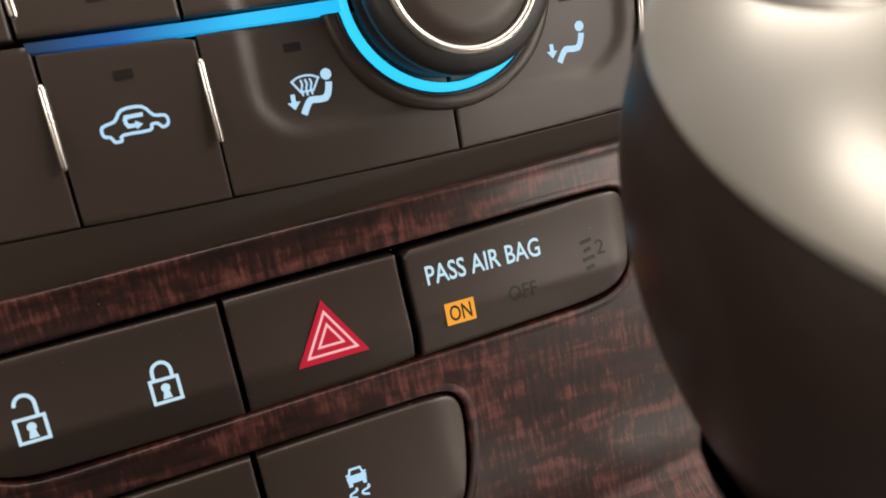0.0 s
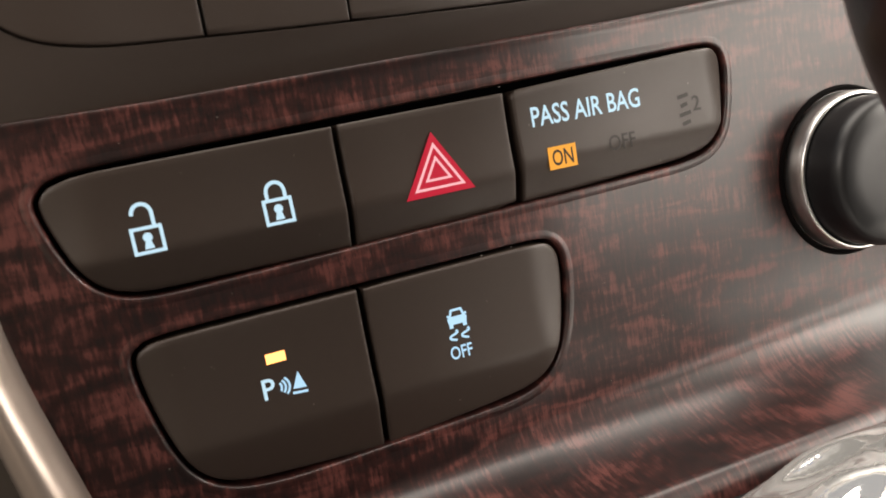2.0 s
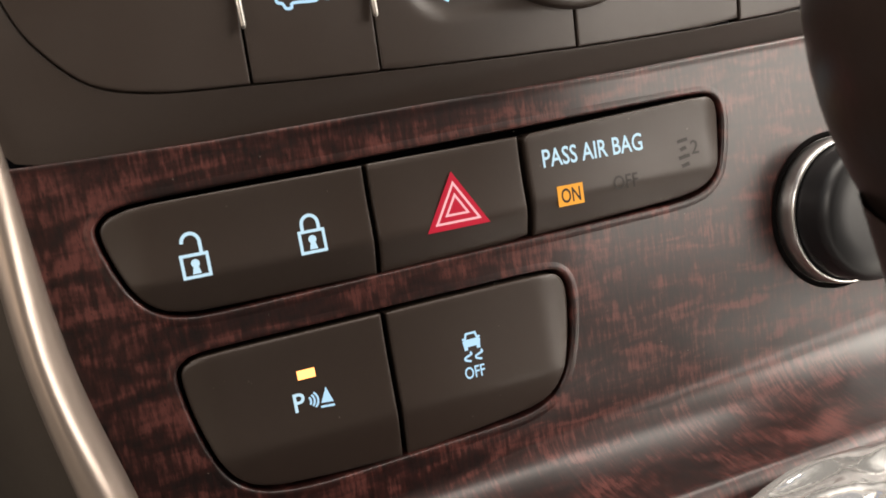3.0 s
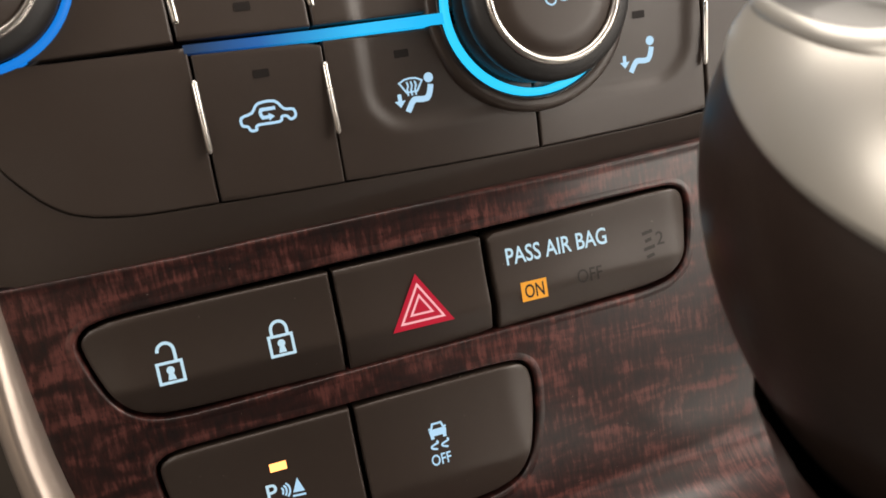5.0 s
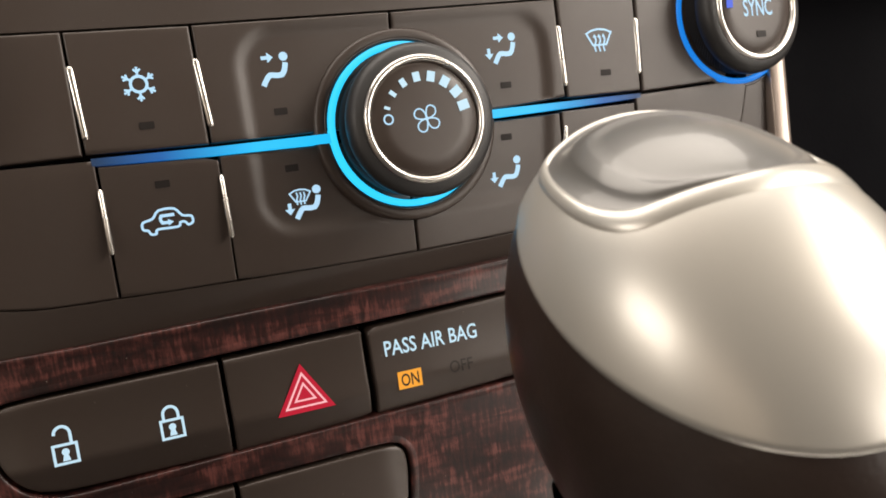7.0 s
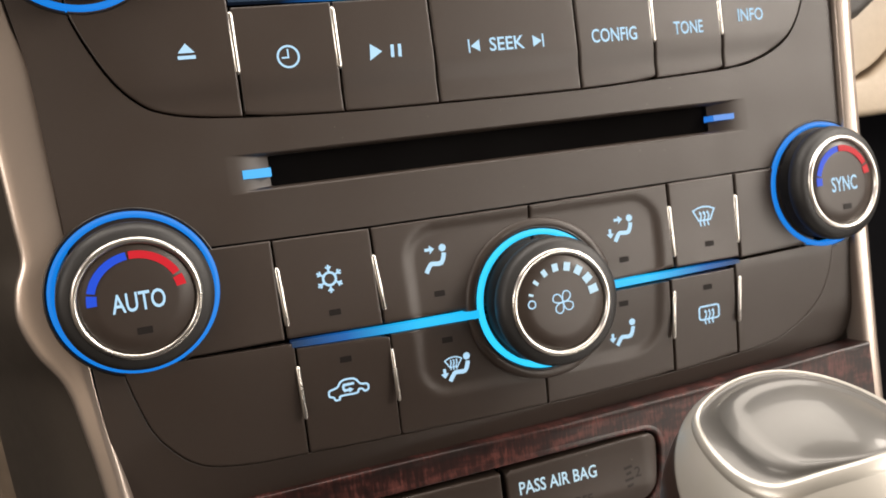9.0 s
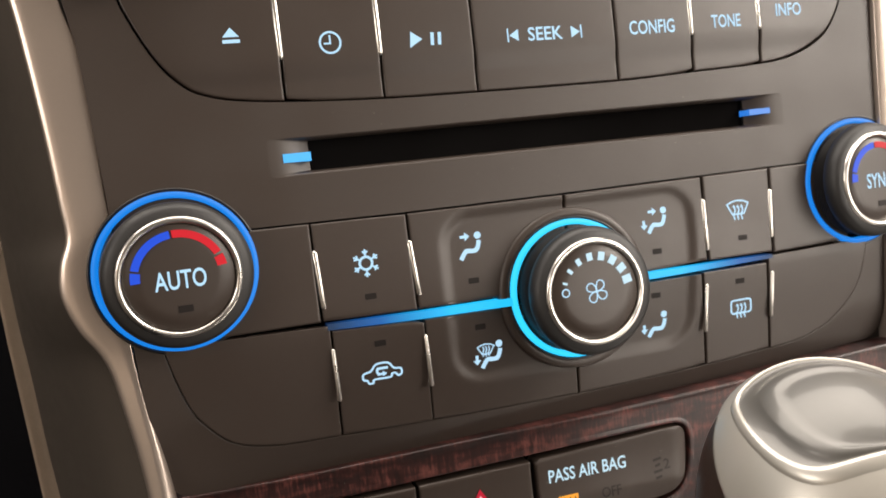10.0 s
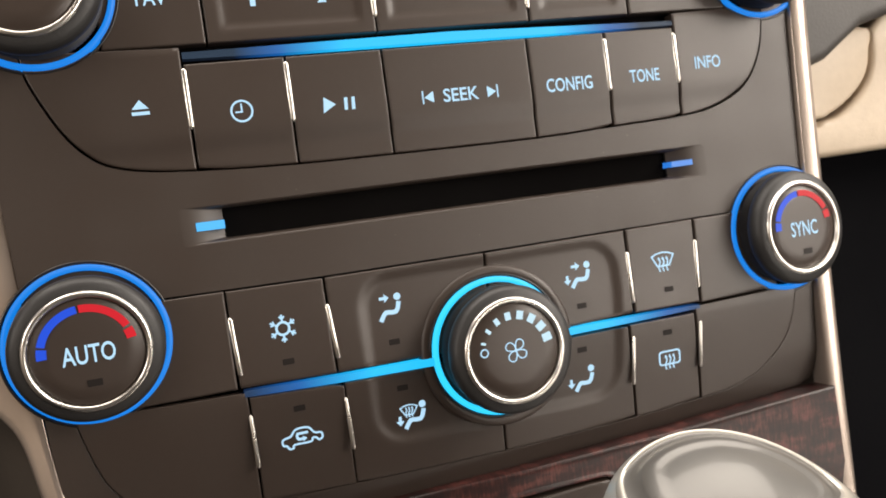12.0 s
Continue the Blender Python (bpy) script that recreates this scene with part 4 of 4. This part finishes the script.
# ---- side trims ----
def side_trim(name, label, stations, mats):
    """stations: z and the section's (x, y) points; mats name the strips between them."""
    t = thing(name, label, "dashboard trim", "silver side trims", "structure")
    for pname, mat, i0, i1 in mats:
        bm = bmesh.new()
        cols = smooth_outline([tuple([z] + [v for p in sec for v in p]) for z, sec in stations], 5, False)
        rows = []
        for c in cols:
            pts = [(c[1 + 2 * i], c[2 + 2 * i]) for i in range(i0, i1 + 1)]
            rows.append([(x, y, c[0]) for x, y in smooth_outline(pts, 4, False)])
        from_grid(bm, rows)
        part(pname, bm, mat, t, smooth=True)
    return t


def tan_edge(z):
    return float(np.interp(z, (-150, -80, -20, 25, 62, 150), (-118, -127, -133.5, -136.5, -138.5, -145)))


def left_section(xi, xo, z):
    tx = tan_edge(z)
    w = smoothstep(10, -60, z)
    xo -= 2.0 * w
    return [(xi, 6), (xi - 0.1 - 0.4 * w, 1.6 + 1.6 * w), (xi - 1.2 - 1.6 * w, 0.9 + 0.5 * w), ((xi + xo) / 2 - w, 1.1 - 0.2 * w), (xo + 0.8, 1.7), (xo, 3.4), ((xo + tx) / 2, 14), (tx - 4.0, 36)]


side_trim("silver_trim", "satin silver strip beside the fascia, its flank darkened as in shade", [
    (135, left_section(-119, -131, 135)), (104, left_section(-115.6, -126, 104)), (91, left_section(-112.8, -124.4, 91)), (73, left_section(-111.8, -122.8, 73)), (57, left_section(-111.3, -121.8, 57)), (49, left_section(-111, -121.4, 49)),
    (43, left_section(-111, -123.4, 43)), (36, left_section(-110.8, -124, 36)), (28, left_section(-110.4, -121.5, 28)), (20, left_section(-110, -117, 20)), (10, left_section(-109, -114.8, 10)), (-12, left_section(-106, -111.4, -12)), (-47, left_section(-103.4, -108.6, -47)), (-76, left_section(-97.5, -104, -76)), (-110, left_section(-90, -98, -110)), (-135, left_section(-84, -93, -135))],
    (("silver_strip", SATIN, 0, 5), ("dark_flank", SATIN_SHADE, 5, 7)))


def right_section(xi, xo):
    return [(xi, 5), (xi + 0.1, -0.6), (xi + 1.0, -1.7), ((xi + xo) / 2 + 0.2, -2.1), (xo - 1.8, -1.1), (xo, 1.2), (xo + 1.5, 10), (xo + 3, 50)]


side_trim("silver_trim", "satin silver strip with a bright groove beside the fascia", [
    (135, right_section(108, 116)), (104, right_section(106, 114)), (55, right_section(104.5, 112.6)), (21, right_section(104.4, 112)), (-10, right_section(104.3, 111.6)), (-47, right_section(104.5, 111.6)), (-90, right_section(104, 110))],
    (("silver_strip", SATIN, 0, 5), ("dark_flank", SATIN_SHADE, 5, 7)))

# ---- gear selector ----
gear = thing("gear_selector", "champagne silver gear selector knob on dark brown leather", "gear selector")
KM = Matrix.Translation((12.7, -87.6, -26.8)) @ Euler([radians(a) for a in (-12, -21, 1)]).to_matrix().to_4x4() @ Matrix.Diagonal((28.5, 28.7, 42.2, 1))
NRM = Vector((0.077, -0.641, 0.764)).normalized()


def cap_rings(axis, angles, n, scale=1.0, shape=None):
    q = axis.to_track_quat("Z", "X").to_matrix()
    rows = []
    for a in angles:
        row = []
        for i in range(n):
            b = 2 * math.pi * i / n
            aa = a * (shape(b) if shape else 1)
            row.append(tuple(KM @ (q @ Vector((math.sin(aa) * math.cos(b), math.sin(aa) * math.sin(b), math.cos(aa))) * scale)))
        rows.append(row)
    return rows


# outline of the inset on the knob's upper side
INS = smooth_outline([(-0.25, 0.0), (-0.37, -0.2), (-0.41, -0.42), (-0.33, -0.59), (-0.1, -0.705), (0.15, -0.745), (0.42, -0.70), (0.63, -0.58), (0.74, -0.42), (0.67, -0.24), (0.42, -0.08), (0.1, 0.0), (-0.1, 0.03)], 5)


def inset_ring(k, lift, dx=0.0, dy=0.0, cx=0.13, cy=-0.33):
    out = []
    for x, y in INS:
        x, y = cx + dx + (x - cx) * k, cy + dy + (y - cy) * k
        out.append(tuple(KM @ (Vector((x, y, math.sqrt(max(0.05, 1 - x * x - y * y)))) * lift)))
    return out


cut = math.acos(0.585)
bm = bmesh.new()
vs = from_grid(bm, cap_rings(NRM, [0.02 + (cut - 0.02) * i / 48 for i in range(49)], 144), True)
bm.faces.new(vs[0])
low_ring = cap_rings(NRM, [cut + 0.012], 144, 0.985)[0]
last = [bm.verts.new(p) for p in low_ring]
for i in range(144):
    bm.faces.new((vs[-1][i], vs[-1][(i + 1) % 144], last[(i + 1) % 144], last[i]))
# a hollow in the cap takes the inset
KI = KM.inverted()
for v in bm.verts:
    p = KI @ v.co
    if p.z > 0 and inside(INS, 0.13 + (p.x - 0.13) / 0.985, -0.33 + (p.y + 0.33) / 0.985):
        v.co = KM @ (p * 0.96)
part("silver_cap", bm, KSILVER, gear, "champagne silver cap", True)
bm = bmesh.new()
rings = cap_rings(NRM, [cut - 0.02 + (2.55 - cut) * i / 24 for i in range(25)], 72, 0.985)
from_grid(bm, rings, True)
part("leather_body", bm, LEATHER, gear, "dark brown leather grip", True)
# neck and boot below
bm = bmesh.new()
rows = []
for t in range(16):
    u = t / 15
    r = 22 + 6 * smoothstep(0.6, 1.0, u)
    cx, cy, cz = 7 + 9 * u, -86 - 6 * u, -42 - 62 * u
    rows.append([(cx + r * math.cos(2 * math.pi * i / 40) * (1 + 0.04 * math.sin(6 * i * math.pi / 20 + 4 * u)), cy + 0.9 * r * math.sin(2 * math.pi * i / 40), cz + 0.35 * r * math.sin(2 * math.pi * i / 40)) for i in range(40)])
from_grid(bm, rows, True)
part("leather_boot", bm, LEATHER, gear, "gathered leather boot", True)
# the inset on top
bm = bmesh.new()
from_grid(bm, [inset_ring(1.10, 0.990), inset_ring(1.085, 1.0025), inset_ring(1.05, 1.009), inset_ring(1.01, 1.012), inset_ring(0.985, 1.009), inset_ring(0.965, 0.998), inset_ring(0.955, 0.985)], True)
part("rim", bm, KSILVER, gear, "bright rim of the inset", True)
bm = bmesh.new()
ridge = [(k, lift, 0.1 * (1 - k), -0.34 * (1 - k)) for k, lift in ((0.975, 0.998), (0.955, 0.991), (0.9, 0.988), (0.85, 0.988), (0.825, 0.993), (0.80, 0.996), (0.72, 0.997), (0.69, 0.994), (0.66, 0.985), (0.6, 0.983), (0.5, 0.984), (0.36, 0.986), (0.2, 0.988), (0.04, 0.988))]
vs = from_grid(bm, [inset_ring(*r) for r in ridge], True)
bm.faces.new(vs[-1])
part("inset", bm, INSET, gear, "grey metallic thumb inset", True)

# chrome shifter surround
sur = thing("shifter_surround", "polished chrome surround at the foot of the gear selector", "trim")
bm = bmesh.new()
rows = []
for i in range(144):
    a = 2 * math.pi * i / 144
    c, q = math.cos(a), math.sin(a)
    sc, sq = math.copysign(abs(c) ** 0.42, c), math.copysign(abs(q) ** 0.42, q)
    ring = []
    for rr, hh in ((0, -4), (0, 0), (1.5, 1.8), (3.5, 3.0), (5, 3.4), (7.5, 4.0), (10, 4.2), (12.5, 4.0), (15, 3.6), (17, 2.9), (19, 2.2), (22, 2.4), (25, 1.0), (26, -3)):
        ripple = 1.0 * math.sin(i * 0.42 + rr * 0.45) + 0.7 * math.sin(i * 0.23 - rr * 0.8) if 3 < rr < 20 else 0
        ring.append((96 + (122 - rr) * sc, -84 + (61.5 - rr) * sq, -97 + hh + ripple))
    rows.append(ring)
rows.append(rows[0])
from_grid(bm, rows)
part("chrome_ring", bm, POLISHED, sur, smooth=True)
bm = bmesh.new()
rows = []
for i in range(65):
    a = 2 * math.pi * i / 64
    c, q = math.cos(a), math.sin(a)
    sc, sq = math.copysign(abs(c) ** 0.42, c), math.copysign(abs(q) ** 0.42, q)
    rows.append([(96 + (122 - rr) * sc, -84 + (61.5 - rr) * sq, -97 + hh) for rr, hh in ((25.5, -4), (25.5, 0.2), (27, 0.6), (32, -0.5), (36, -6))])
from_grid(bm, rows)
part("inner_lip", bm, BLACK, sur, "black inner lip", True)
bm = bmesh.new()
prism(bm, [(-130, -60), (150, -60), (150, -230), (-130, -230)], 0, 4)
for v in bm.verts:
    x, y, z = v.co
    v.co = (x, z + 42, -105 + y)
part("console_floor", bm, BLACK, None)
tagged(bpy.data.objects["console_floor"], "black plastic console floor round the gear selector", "console", "", "structure")

# ---- dashboard beyond the trims ----
dash = thing("dashboard", "beige vinyl dashboard with a dark upper pad", "dashboard", kind="structure")


def sheet(name, mat, pts_rows, label=""):
    bm = bmesh.new()
    from_grid(bm, pts_rows)
    r = bmesh.ops.solidify(bm, geom=bm.faces[:], thickness=3)
    return part(name, bm, mat, dash, label, True)


bm = bmesh.new()
prism(bm, [(116, 74)] + smooth_outline([(150, 72.5), (160, 76), (170, 83), (175, 91), (177, 104)], 5, False) + [(165, 106), (150, 96), (116, 84)], 40, 52, 1.5, 3)
part("beige_panel", bm, BEIGE, dash, "beige vinyl end panel", True)
bm = bmesh.new()
prism(bm, [(116, 58), (300, 60), (420, 62), (420, 170), (240, 128), (185, 110)] + smooth_outline([(179, 104), (177, 91), (172, 82), (161, 74), (150, 70.5)], 5, False) + [(116, 72)], 41, 60, 2.5, 3)
part("beige_panel", bm, BEIGE, dash, "beige vinyl glovebox panel", True)
bm = bmesh.new()
prism(bm, [(116, 82), (150, 93), (167, 104), (185, 108.5), (240, 124), (420, 165), (420, 240), (116, 240)], 32, 50, 4, 4)
part("dark_pad", bm, DARKPAD, dash, "dark grained upper pad", True)
sheet("tan_side", TAN, [[(x0 - 8 * u, 33 + 8 * u * u, z) for u in np.linspace(0, 1, 6)] for z, x0 in ((150, -145), (62, -138.5), (25, -136.5), (-20, -133.5), (-80, -127), (-150, -118))], "tan vinyl side of the console")
# flat near-black sheet: the deep shade under the dash is in its colour
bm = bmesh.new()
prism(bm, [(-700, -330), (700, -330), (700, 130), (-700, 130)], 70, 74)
part("dash_back", bm, CARPET, dash, "black sheet standing for the shade under the dashboard")

# ---- unseen cabin shell, added to shape the light: plain walls with window openings ----
def slab(name, label, x0, x1, y0, y1, z0, z1, mat, holes=()):
    """A wall in world axes, in metres."""
    bm = bmesh.new()
    bmesh.ops.create_cube(bm, size=1)
    for v in bm.verts:
        v.co = ((x0 + x1) / 2 + v.co.x * (x1 - x0), (y0 + y1) / 2 + v.co.y * (y1 - y0), (z0 + z1) / 2 + v.co.z * (z1 - z0))
        v.co /= MM
    ob = part(name, bm, mat)
    ob.matrix_world = Matrix()
    return tagged(ob, label, "cabin wall", "", "structure")


slab("floor", "dark cabin floor carpet", -0.85, 0.85, -1.8, 0.6, 0.3, 0.34, CARPET)
slab("ceiling", "unseen light cloth roof lining that bounces soft fill", -0.85, 0.85, -1.8, -0.2, 1.5, 1.54, ROOF)
slab("wall_left", "lower side wall of the cabin", -0.85, -0.8, -1.8, 0.6, 0.34, 0.95, CLOTH)
slab("wall_right", "lower side wall of the cabin", 0.8, 0.85, -1.8, 0.6, 0.34, 0.95, CLOTH)
slab("wall_back", "rear wall of the cabin", -0.8, 0.8, -1.8, -1.75, 0.34, 1.5, DARKPAD)
slab("wall_front", "bulkhead behind the dashboard", -0.8, 0.8, 0.5, 0.55, 0.34, 1.0, DARKPAD)
